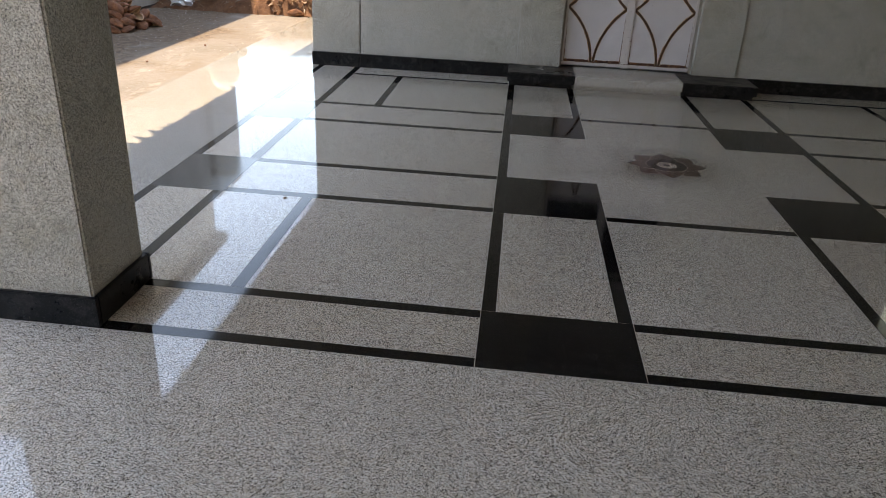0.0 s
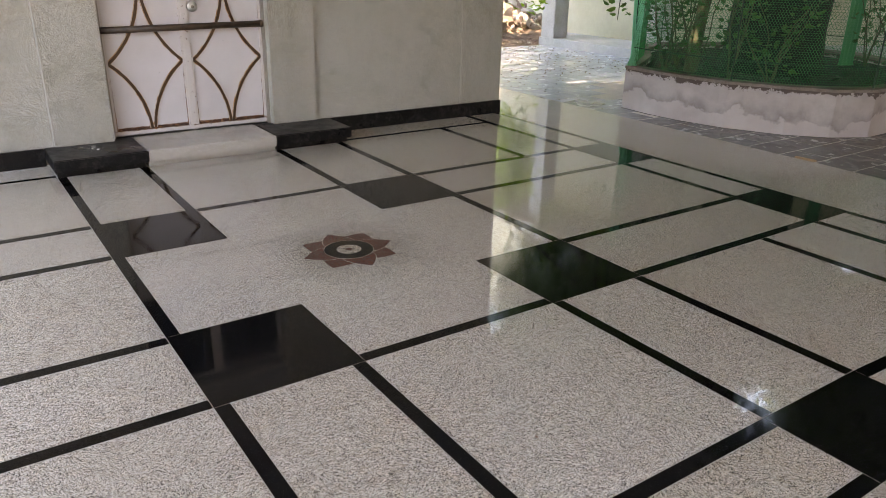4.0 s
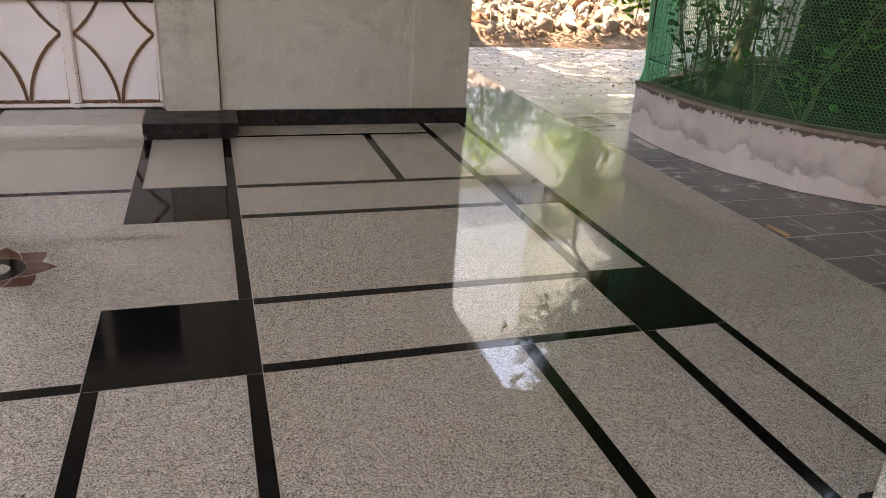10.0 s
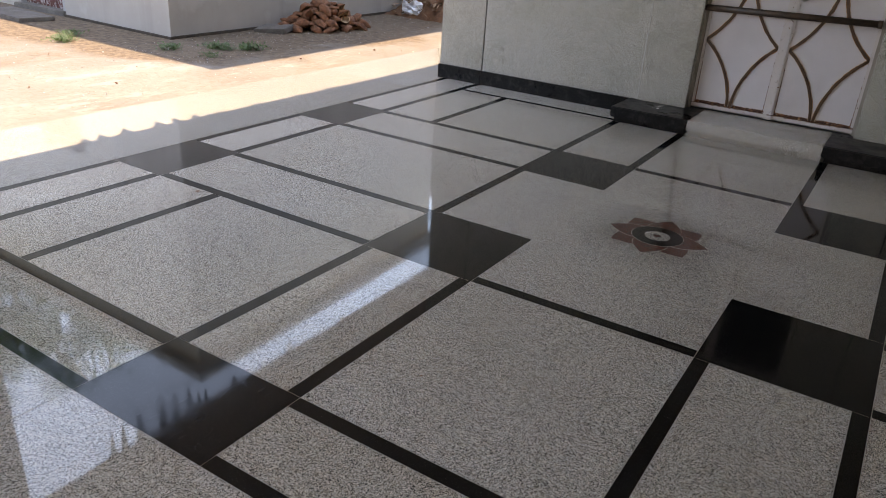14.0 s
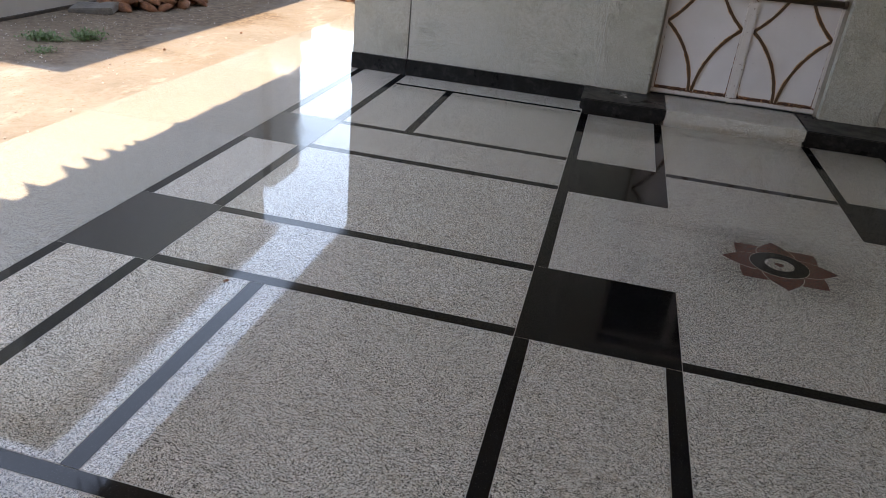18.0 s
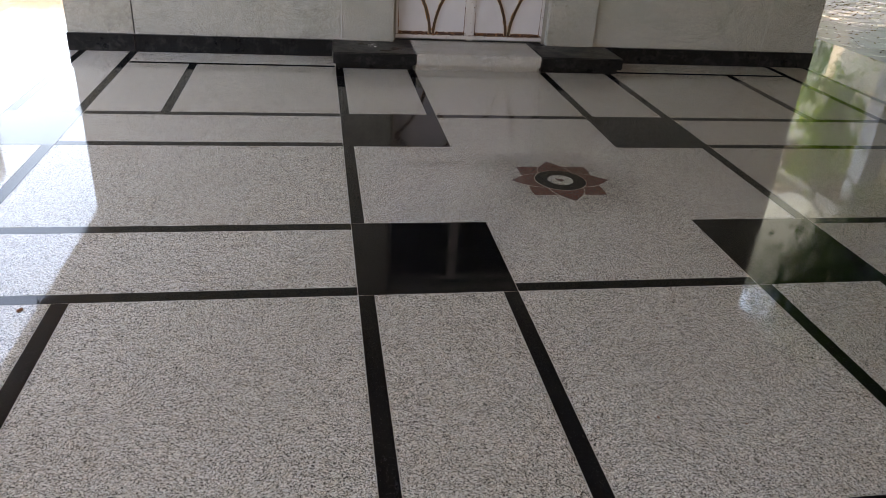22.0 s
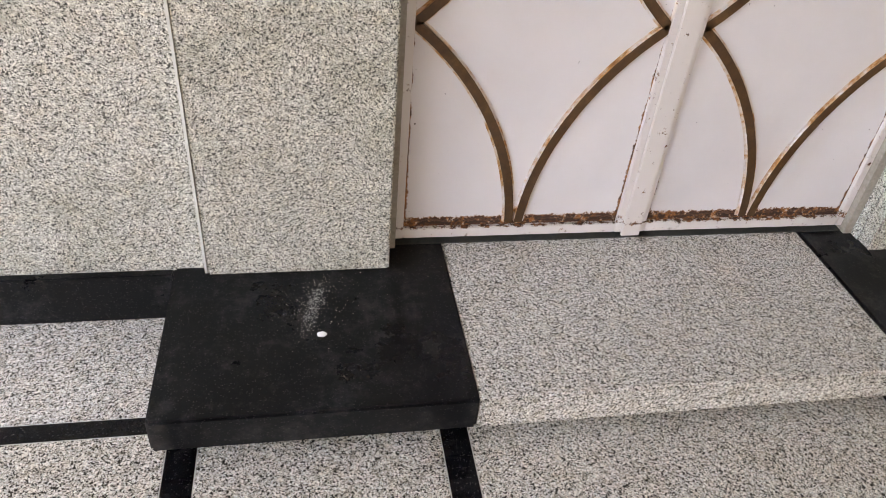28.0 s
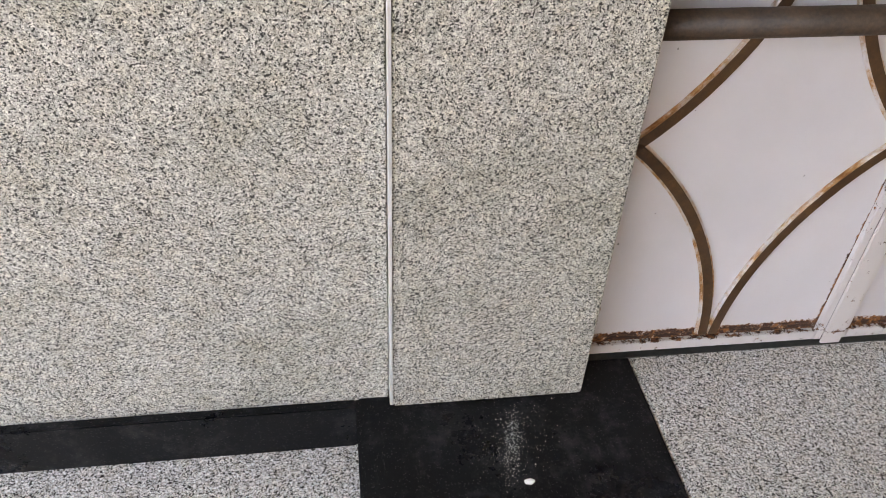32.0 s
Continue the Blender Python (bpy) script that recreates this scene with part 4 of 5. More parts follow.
back = part("wall_back_yard", boxed(-13.0, -3.04, 15.0, 15.2, -0.1, 1.0), M_HOUSE)
tagged(back, "plain grey plastered wall closing the side yard", "wall", kind="structure")
# made-up block: keeps the bright gap past the house out of the reflections
shed = part("shed", boxed(-8.6, -6.75, 13.6, 14.9, -0.1, 4.0, bevel=0.02), M_HOUSE)
tagged(shed, "plain grey block added behind the house to shut off a bright gap", "shed")
gravel = empty("gravel_heap", (-3.9, 12.6, -0.065), label="small grey gravel heap beside the rubbish", category="gravel heap")
bm = lump(0.62, (1.0, 1.0, 0.50), 0.25, 6, 3, 2.5)
bmesh.ops.translate(bm, verts=bm.verts, vec=(-3.75, 12.75, -0.08))
part("mound", bm, M_CONCRETE, gravel, smooth=True)
rubble_meshes = [mesh_of(lump(1, (1.2, 0.9, 0.7), 0.55, s, 2), "stone", M_STONE) for s in range(6)] + [mesh_of(lump(1, (1.3, 0.8, 0.6), 0.5, s + 9, 2), "stone", M_BRICKISH) for s in range(3)]


def stones(parent, count, place, sizes, seed, reds=0.25):
    rng = random.Random(seed)
    for i in range(count):
        p = place(rng)
        ob = new("stone", rubble_meshes[rng.randrange(6, 9) if rng.random() < reds else rng.randrange(6)])
        ob.parent = parent
        ob.matrix_parent_inverse = parent.matrix_basis.inverted()
        ob.matrix_basis = pose(*p, rng.uniform(0, 360), rng.uniform(0, 360), rng.uniform(0, 360)) @ Matrix.Scale(rng.uniform(*sizes), 4)


stones(heap, 40, lambda r: (lambda x, y: (x, y, heap_z(x, y) + 0.05))(r.uniform(-6.3, -3.5), r.uniform(11.5, 12.6)), (0.03, 0.08), 8, 0.7)
stones(gravel, 60, lambda r: (-3.75 + r.gauss(0, 0.30), 12.6 + r.gauss(0, 0.25), 0.10 + r.uniform(-0.08, 0.08)), (0.02, 0.06), 18, 0.1)
foil = part("foil_wrap", lump(0.13, (1.5, 0.7, 0.9), 0.9, 4, 3, 4.0), M_FOIL)
foil.location = (-6.12, 11.44, 0.05)
tagged(foil, "crumpled silver foil lying on the brown rubbish", "foil")
for x, y, a in ((-4.35, 11.30, 20), (-3.75, 11.75, 70), (-4.05, 11.62, -35)):
    h = new("coconut_husk", husks[int(abs(a)) % 5])
    h.matrix_basis = pose(x, y, -0.03, 20, 5, a)
    tagged(h, "split brown coconut husk in a heap on the ground", "coconut husk", "heap of coconut husks")
rng = random.Random(77)
for i, (x, y) in enumerate(((-4.09, 5.95), (-4.9, 5.2), (-5.2, 4.6), (-4.7, 7.3), (-5.0, 9.3), (-4.55, 8.4), (-5.5, 6.4), (-6.4, 5.5))):
    ob = new("brick_bit", rubble_meshes[6 + i % 3])
    ob.matrix_basis = pose(x, y, -0.045, rng.uniform(0, 90), 20, rng.uniform(0, 360)) @ Matrix.Scale(rng.uniform(0.006, 0.013), 4)
    tagged(ob, "small chip of red brick on the sandy ground", "brick chip", "brick chips on the ground")

# ---------------------------------------------------------------- east side: planter, tree, net
planter = empty("planter", (6.4, 6.9, -0.02), label="round raised planter of stained pinkish plaster", category="planter")
rim = [(4.47, 7.12), (4.44, 6.72), (4.46, 6.35), (4.56, 5.90), (4.80, 5.42), (5.08, 5.13), (5.42, 4.95), (6.73, 4.97), (7.75, 5.60), (8.25, 6.60), (8.15, 7.70), (7.55, 8.40), (6.75, 8.65), (6.00, 8.35), (5.35, 7.75)]
mid = Vector((6.35, 6.85))


def inset(pts, d):
    return [tuple(mid + (Vector(p) - mid) * (1 - d / (Vector(p) - mid).length)) for p in pts]


def ring_wall(outer, inner, z0, z1):
    bm = bmesh.new()
    n = len(outer)
    cols = [[bm.verts.new((*p, z)) for p in pts] for pts, z in ((outer, z0), (outer, z1), (inner, z1), (inner, z0))]
    for i in range(n):
        j = (i + 1) % n
        for a, b in ((0, 1), (1, 2), (2, 3), (3, 0)):
            bm.faces.new((cols[a][i], cols[a][j], cols[b][j], cols[b][i]))
    return bm


bm = ring_wall(rim, inset(rim, 0.16), -0.06, 0.405)
part("wall", bm, M_PLANTER, planter)
bm = ring_wall(inset(rim, -0.012), inset(rim, 0.17), 0.4055, 0.432)
for v in bm.verts:
    v.co.z += 0.008 * noise.noise(v.co * 4)
part("coping", bm, plain("bare_plaster", (0.13, 0.10, 0.082), (0.31, 0.255, 0.225), 0.95, 8.0, 0.7), planter, "broken brown plaster rim")
bm = ring_wall(inset(rim, -0.007), inset(rim, 0.05), -0.06, -0.009)
part("foot_gap", bm, M_JOINT_DARK, planter, "dark crack along the planter foot")
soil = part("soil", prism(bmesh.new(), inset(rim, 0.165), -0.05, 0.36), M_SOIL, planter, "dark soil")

fence = empty("net_fence", (6.4, 6.9, 0.42), label="green hexagonal wire net on thin dark rods round the tree", category="fence")
FZ0, FZ1 = 0.42, 2.35
posts = [rim[0], rim[3], rim[6], rim[7], rim[8], rim[10], rim[12], rim[14]]
for p in inset(posts, 0.07):
    bm = bmesh.new()
    tube(bm, [(*p, 0.34), (*p, FZ1)], 0.0065, 6)
    part("post", bm, M_NETROD, fence)
line = inset([rim[i] for i in range(len(rim))], 0.075)
for z in (0.62, 2.33):
    bm = bmesh.new()
    tube(bm, [(*p, z) for p in line + line[:1]], 0.005, 5, False)
    part("rail", bm, M_NETROD, fence)


def hex_net(path, z0, z1, cell, wire):
    """Hexagon wire net hung along a path, wires as three-sided rods."""
    seg, total = [], 0.0
    for a, b in zip(path, path[1:]):
        ln = (Vector(b) - Vector(a)).length
        seg.append((total, ln, Vector(a), Vector(b)))
        total += ln

    def at(s, z):
        for t0, ln, a, b in seg:
            if s <= t0 + ln + 1e-6:
                break
        d = (b - a) / ln
        p = a + d * min(max(s - t0, 0.0), ln)
        wob = 0.012 * noise.noise(Vector((p.x * 2.2, p.y * 2.2, z * 2.2)))
        nrm = Vector((-d.y, d.x))
        p = p + nrm * wob
        return Vector((p.x, p.y, z)), nrm

    vs, fs = [], []

    def wire_between(s0, za, s1, zb):
        p, nrm = at(s0, za)
        q, _ = at(s1, zb)
        d = (q - p)
        if d.length < 1e-5:
            return
        u = Vector((nrm.x, nrm.y, 0))
        w = d.normalized().cross(u)
        b = len(vs)
        for c in (p, q):
            for k in range(3):
                g = 2 * math.pi * k / 3
                vs.append(c + wire * (math.cos(g) * u + math.sin(g) * w))
        for k in range(3):
            fs.append((b + k, b + (k + 1) % 3, b + 3 + (k + 1) % 3, b + 3 + k))

    rise = cell * 0.30
    rows = int((z1 - z0) / (cell * 0.80))
    cols = int(total / cell)
    for r in range(rows):
        z = z0 + r * cell * 0.80
        shift = 0.5 * cell if r % 2 else 0.0
        for c in range(cols):
            s = c * cell + shift
            wire_between(s, z, s + cell / 2, z + rise)
            wire_between(s + cell / 2, z + rise, s + cell, z)
            wire_between(s + cell / 2, z + rise, s + cell / 2, z + cell * 0.80)
    return vs, fs


front = [line[0], line[1], line[2], line[3], line[4], line[5], line[6], line[7], line[8]]
vs, fs = hex_net(front, FZ0, 1.75, 0.026, 0.0015)
raw("wire_net", vs, fs, M_NET, fence)
# the end of the net, bunched round the corner post, flaring at its foot
foot = inset(posts, 0.055)[0]
vs, fs = [], []
for m in range(30):
    z = 0.40 + 1.35 * m / 29
    spread = 0.014 + 0.040 * max(0.0, 1 - (z - 0.40) / 0.16) ** 1.5
    for k in range(28):
        a = 2 * math.pi * k / 28
        r = spread * (1 + 0.34 * math.sin(7 * a + 2.2 * z) + 0.16 * noise.noise(Vector((3 * math.cos(a), 3 * math.sin(a), 7 * z))))
        vs.append((foot[0] + 0.02 * math.sin(4 * z) + r * math.cos(a), foot[1] + r * math.sin(a), z))
for m in range(29):
    for k in range(28):
        fs.append((m * 28 + k, m * 28 + (k + 1) % 28, (m + 1) * 28 + (k + 1) % 28, (m + 1) * 28 + k))
raw("net_fold", vs, fs, M_FOLD, fence)


def net_flap(a, b, z0, z1, folds):
    """Doubled net hung as a pleated translucent sheet between two places."""
    a, b = Vector(a), Vector(b)
    d = (b - a).normalized()
    n = Vector((-d.y, d.x))
    cols, rows = 6 * folds, 14
    vs, fs = [], []
    for r in range(rows + 1):
        z = z0 + (z1 - z0) * r / rows
        for c in range(cols + 1):
            p = a.lerp(b, c / cols) + n * (0.010 * math.sin(2 * math.pi * folds * c / cols) + 0.012 * noise.noise(Vector((5 * c / cols, 3 * z, folds))))
            vs.append((p.x, p.y, z))
    for r in range(rows):
        for c in range(cols):
            k = r * (cols + 1) + c
            fs.append((k, k + 1, k + cols + 2, k + cols + 1))
    return vs, fs


corner, rear = Vector(line[0]), Vector(line[14])
flap_end = corner.lerp(rear, 0.46)
vs, fs = net_flap(corner, flap_end, 0.43, 1.75, 5)
raw("net_flap", vs, fs, M_FOLD, fence)
part("post", tube(bmesh.new(), [(*flap_end, 0.34), (*flap_end, FZ1)], 0.0065, 6), M_NETROD, fence)
vs, fs = net_flap((7.32, 6.37), (7.52, 6.30), 0.35, 1.9, 4)
raw("net_flap", vs, fs, M_FLAP, fence)
rest = line[8:] + line[:1]
vs, fs = hex_net(rest, FZ0, 1.9, 0.050, 0.0030)
raw("wire_net", vs, fs, M_NET, fence)

tree = empty("tree", (6.15, 6.55, 0.36), label="broad dark-barked tree with light green leaves in the planter", category="tree")
bm = bmesh.new()
ring_z = [0.34, 0.42, 0.55, 0.8, 1.2, 1.7, 2.3, 3.0, 3.6]
ring_r = [0.58, 0.55, 0.52, 0.50, 0.49, 0.48, 0.48, 0.50, 0.44]
rings = []
for z, r in zip(ring_z, ring_r):
    ring = []
    for k in range(28):
        a = 2 * math.pi * k / 28
        q = r * (1 + 0.10 * math.sin(5 * a + z) * 0.4 + 0.06 * noise.noise(Vector((math.cos(a) * 2, math.sin(a) * 2, z * 2))))
        ring.append(bm.verts.new((6.15 + 0.05 * z + q * math.cos(a), 6.55 + q * math.sin(a), z)))
    rings.append(ring)
for a, b in zip(rings, rings[1:]):
    for k in range(28):
        bm.faces.new((a[k], a[(k + 1) % 28], b[(k + 1) % 28], b[k]))
bm.faces.new(rings[-1])
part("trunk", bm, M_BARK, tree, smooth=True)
HOLE, HOLE_WAY = Vector((6.43, 5.95, 3.74)), Vector((0.728, 0.447, 0.520)).normalized()      # a gap in the crown with sky behind it


def off_hole(p):
    """How far a place lies from the line through the gap."""
    return (p - HOLE - HOLE_WAY * (p - HOLE).dot(HOLE_WAY)).length


BOUGH = Vector((6.27, 11.05, 1.6))


def off_bough_sun(p):
    """How far a place lies from the sunbeam that reaches the low bough."""
    return (p - BOUGH - SUN_TO * (p - BOUGH).dot(SUN_TO)).length


rng = random.Random(21)
for i in range(14):
    a = 2 * math.pi * i / 14 + rng.uniform(-0.2, 0.2)
    ln = rng.uniform(2.4, 5.2)
    p = Vector((6.30, 6.55, 3.3))
    pts, rad = [p], [0.17]
    for k in range(1, 6):
        p = p + Vector((math.cos(a) * ln / 5, math.sin(a) * ln / 5, 0.42 - 0.05 * k + rng.uniform(-0.1, 0.1)))
        a += rng.uniform(-0.2, 0.2)
        pts.append(p)
        rad.append(0.17 - 0.03 * k)
    if min(off_hole(a.lerp(b, k / 5)) for a, b in zip(pts, pts[1:]) for k in range(6)) < 0.36:
        continue
    bm = bmesh.new()
    tube(bm, pts, rad, 8)
    part("limb", bm, M_BARK, tree, smooth=True)
leaves = []


def leaf_cluster(c, count, spread, size):
    for k in range(count):
        p = c + Vector((rng.gauss(0, spread), rng.gauss(0, spread), rng.gauss(0, 0.65 * spread)))
        w = random_way(rng, 0.8)
        side = w.cross(Vector((rng.gauss(0, 0.5), rng.gauss(0, 0.5), 1))).normalized()
        s = rng.uniform(0.75, 1.25) * size
        leaves.append((p, w, side, s, s * rng.uniform(0.42, 0.56)))


# crown, spread out of view well past its limbs to hold back eastern sky
for i in range(6600):
    c = Vector((rng.uniform(3.5, 14.6), rng.uniform(-4.8, 11.2), 3.25 + 3.6 * rng.random() ** 1.2))
    if c.y - 3.5 > 1.62 * (c.x - 1.6) or (c.x < 4.5 and c.z < 3.85) or (c.x > 8.0 and c.y > 6.8 and c.z < 4.2) or off_hole(c) < 0.70 or off_bough_sun(c) < 0.75 or (c.x > 11.5 and 2.5 < c.y < 6.5 and c.z < 0.36 * (c.x - 3.0)) or (c.y > 7.4 and c.x < 5.9 and rng.random() < 0.35):
        continue
    leaf_cluster(c, 60, 0.30, 0.17)
# unseen clusters added high up to shade the paving before the rubble
for i in range(300):
    c = Vector((rng.uniform(3.3, 7.6), rng.uniform(8.2, 13.2), 0.0))
    c.z = 0.68 * math.hypot(c.x - 1.8, c.y - 3.8) + 0.3 + rng.random()
    if 4.6 < c.x < 6.6 and 10.2 < c.y < 12.6 and i % 2:
        continue
    if noise.noise(c * 0.9) > -0.45 and off_bough_sun(c) > 0.75:
        leaf_cluster(c, 60, 0.30, 0.17)
# more unseen clusters, added only to dim the porch's east side
for i in range(1100):
    c = Vector((rng.uniform(4.6, 9.5), rng.uniform(-4.8, 4.8), rng.uniform(3.5, 5.6)))
    if off_hole(c) > 0.70:
        leaf_cluster(c, 60, 0.30, 0.17)
vs, fs = leaf_mesh(leaves)
raw("crown", vs, fs, M_LEAF, tree)
# branches that hang low towards the rubble; sunlight is put into their leaf colour
leaves = []
for x, y, z, count in ((5.05, 12.9, 1.50, 3), (5.35, 13.1, 1.85, 4), (5.00, 13.1, 2.15, 3), (6.55, 12.8, 1.70, 3), (6.90, 13.0, 1.95, 5), (7.30, 12.9, 1.65, 4), (7.45, 13.1, 2.20, 5), (7.80, 13.0, 1.80, 5), (8.20, 13.0, 2.10, 5),
                       (8.45, 12.9, 2.45, 5), (7.90, 13.2, 2.55, 4), (6.62, 11.1, 1.02, 2), (6.40, 11.0, 1.15, 3), (6.12, 11.0, 1.20, 3), (6.25, 11.1, 1.50, 6), (6.05, 10.9, 1.70, 4), (6.45, 11.0, 1.85, 6), (6.20, 11.1, 2.10, 6), (6.0, 10.9, 2.4, 5), (6.9, 10.4, 2.6, 4), (7.2, 10.0, 2.9, 4)):
    for k in range(count):
        leaf_cluster(Vector((x + rng.gauss(0, 0.16), y + rng.gauss(0, 0.2), z + rng.gauss(0, 0.10))), 26, 0.13, 0.12)
vs, fs = leaf_mesh(leaves, True)
raw("low_foliage", vs, fs, M_LEAF_SUNLIT, tree)
# the branches that carry them
for pts in ([(6.6, 8.6, 3.6), (6.7, 10.2, 2.75), (7.0, 11.8, 2.3), (7.5, 13.0, 2.1), (8.3, 13.0, 2.25)], [(6.4, 8.6, 3.7), (6.0, 10.6, 2.7), (5.5, 12.2, 2.3), (5.1, 13.0, 1.75)], [(6.0, 10.6, 2.7), (6.2, 11.0, 2.1), (6.3, 11.05, 1.5), (6.6, 11.1, 1.02)]):
    part("twig", tube(bmesh.new(), pts, [0.035 - 0.006 * k for k in range(len(pts))], 6), M_STEM, tree)
# a low spray of leaves that hangs past the net
bm = bmesh.new()
spray_pts = [(5.3, 7.9, 3.0), (5.05, 7.75, 2.5), (4.72, 7.48, 1.9), (4.50, 7.34, 0.88)]
tube(bm, spray_pts, [0.02, 0.014, 0.010, 0.005], 6)
part("twig", bm, M_STEM, tree)
out = []
for i in range(90):
    k = rng.uniform(0.8, 2.99)
    a, b = Vector(spray_pts[int(k)]), Vector(spray_pts[int(k) + 1])
    p = a.lerp(b, k - int(k))
    w = random_way(rng, 0.5)
    out.append((p + w * rng.uniform(0.02, 0.12), w, leaf_side(rng, w), rng.uniform(0.06, 0.10), rng.uniform(0.045, 0.07)))
vs, fs = leaf_mesh(out, True)
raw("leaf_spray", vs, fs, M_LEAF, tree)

# leaning pole and thin stems inside the net
pole = part("sapling", tube(bmesh.new(), [(5.20, 6.86, 0.34), (5.32, 6.90, 0.9), (5.52, 6.95, 1.6), (5.75, 6.98, 2.3)], [0.075, 0.065, 0.055, 0.05], 10), M_STEM)
tagged(pole, "leaning greenish stem beside the dark trunk", "stem")


def shrub(at, height, count, seed, label):
    rng = random.Random(seed)
    s = empty("shrub", (*at, 0.36), label=label, category="shrub", group="shrubs in the planter")
    out = []
    for i in range(5):
        a = rng.uniform(0, 6.28)
        pts = [Vector((*at, 0.34))]
        for k in range(1, 7):
            pts.append(pts[-1] + Vector((math.cos(a) * 0.06, math.sin(a) * 0.06, height / 6)) + Vector((rng.gauss(0, 0.03), rng.gauss(0, 0.03), 0)))
        part("stem", tube(bmesh.new(), pts, [0.009 - 0.001 * k for k in range(7)], 5), M_STEM, s)
        for k in range(count // 2):
            j = rng.uniform(1.2, 5.99)
            p = pts[int(j)].lerp(pts[int(j) + 1], j - int(j))
            w = random_way(rng, 0.7)
            out.append((p + w * rng.uniform(0.0, 0.16), w, leaf_side(rng, w), rng.uniform(0.045, 0.09), rng.uniform(0.032, 0.058)))
    vs, fs = leaf_mesh(out, True)
    raw("foliage", vs, fs, M_LEAF_DARK, s)
    return s


for i, (x, y, h, k) in enumerate(((4.88, 6.95, 1.5, 80), (4.80, 6.55, 1.3, 60), (4.95, 6.2, 1.6, 80), (5.45, 7.25, 1.7, 120), (5.05, 5.8, 0.9, 60), (7.0, 5.55, 1.1, 26), (7.4, 6.1, 1.4, 50))):
    shrub((x, y), h, k, 50 + i, "thin leafy shrub growing behind the green net")
rock = part("rock", lump(0.15, (1.1, 0.8, 1.3), 0.7, 5, 3), M_BARK)
rock.location = (7.02, 5.45, 0.47)
tagged(rock, "dark mossy rock on the planter soil", "rock")
weedy = []
rng = random.Random(9)
for i in range(1100):
    a, r = rng.uniform(0, 6.28), 1.45 * math.sqrt(rng.random())
    p = Vector((mid.x + r * math.cos(a), mid.y + r * math.sin(a), 0.36))
    w = random_way(rng, 0.4)
    w.z = abs(w.z)
    weedy.append((p, w, leaf_side(rng, w), rng.uniform(0.03, 0.09), rng.uniform(0.015, 0.035)))
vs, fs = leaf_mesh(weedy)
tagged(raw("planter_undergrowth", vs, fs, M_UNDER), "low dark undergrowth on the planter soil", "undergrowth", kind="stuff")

far_tree = empty("tree", (-14.6, 9.2, -0.065), label="leafy green tree standing behind the grey house", category="tree")
part("trunk", tube(bmesh.new(), [(-14.6, 9.2, -0.07), (-14.5, 9.1, 2.0), (-14.6, 9.2, 4.6)], [0.22, 0.17, 0.12], 10), M_BARK, far_tree, smooth=True)
leaves = []
rng = random.Random(64)
for i in range(8):
    a = 2 * math.pi * i / 8
    tip = Vector((-14.6 + 1.5 * math.cos(a), 9.2 + 1.9 * math.sin(a), 6.2 + rng.uniform(-0.6, 1.2)))
    part("limb", tube(bmesh.new(), [(-14.6, 9.2, 4.3), tuple(Vector((-14.6, 9.2, 4.8)).lerp(tip, 0.5)), tuple(tip)], [0.09, 0.06, 0.02], 6), M_BARK, far_tree)
for i in range(260):
    d = Vector((rng.gauss(0, 1), rng.gauss(0, 1), rng.gauss(0, 1))).normalized() * rng.uniform(0.5, 1.0)
    leaf_cluster(Vector((-14.6 + 2.2 * d.x, 9.4 + 3.6 * d.y, 6.9 + 2.4 * d.z)), 40, 0.30, 0.20)
vs, fs = leaf_mesh(leaves)
raw("crown", vs, fs, M_LEAF_DARK, far_tree)

# ---------------------------------------------------------------- rubble, far houses, unseen walls
rub = empty("rubble_heap", (6.8, 14.5, -0.05), label="large sunlit heap of broken stones and red earth", category="rubble heap")


def rub_height(x, y):
    up = min(max((y - 12.75) / 3.4, 0.0), 1.0)
    side = min(1.0, max(0.0, (x - 2.9) / 1.2), max(0.0, (11.8 - x) / 1.5))
    return 1.30 * up ** 0.9 * side


bm = bmesh.new()
bmesh.ops.create_grid(bm, x_segments=80, y_segments=56, size=0.5)
for v in bm.verts:
    x, y = 7.3 + v.co.x * 9.2, 14.6 + v.co.y * 5.0
    v.co = Vector((x, y, -0.07 + 0.045 * min(1, max(0, (y - 12.15) * 3)) + rub_height(x, y) + (0.10 * noise.noise(Vector((x * 1.7, y * 1.7, 0))) + 0.03 * noise.noise(Vector((x * 7, y * 7, 5)))) * min(1, max(0, y - 12.1))))
part("mound", bm, M_EARTH, rub, smooth=True)


def broken_stone(seed, squash, cuts=9):
    """A stone with flat broken faces: a ball cut by planes."""
    rng = random.Random(seed)
    bm = bmesh.new()
    bmesh.ops.create_icosphere(bm, subdivisions=3, radius=1)
    planes = [(Vector((rng.gauss(0, 1), rng.gauss(0, 1), rng.gauss(0, 1))).normalized(), rng.uniform(0.45, 0.80)) for k in range(cuts)]
    for v in bm.verts:
        for n, d in planes:
            v.co -= n * max(0.0, v.co.dot(n) - d)
        v.co *= 1 + 0.06 * noise.noise(v.co * 3.1 + Vector((seed, 0, 0)))
        v.co = Vector((v.co.x * squash[0], v.co.y * squash[1], v.co.z * squash[2]))
    bmesh.ops.dissolve_limit(bm, angle_limit=0.14, verts=bm.verts, edges=bm.edges)
    bmesh.ops.triangulate(bm, faces=bm.faces)
    return bm


rubble_meshes[:6] = [mesh_of(broken_stone(70 + k, (1.25, 0.95, 0.75)), "stone", M_PALESTONE) for k in range(6)]


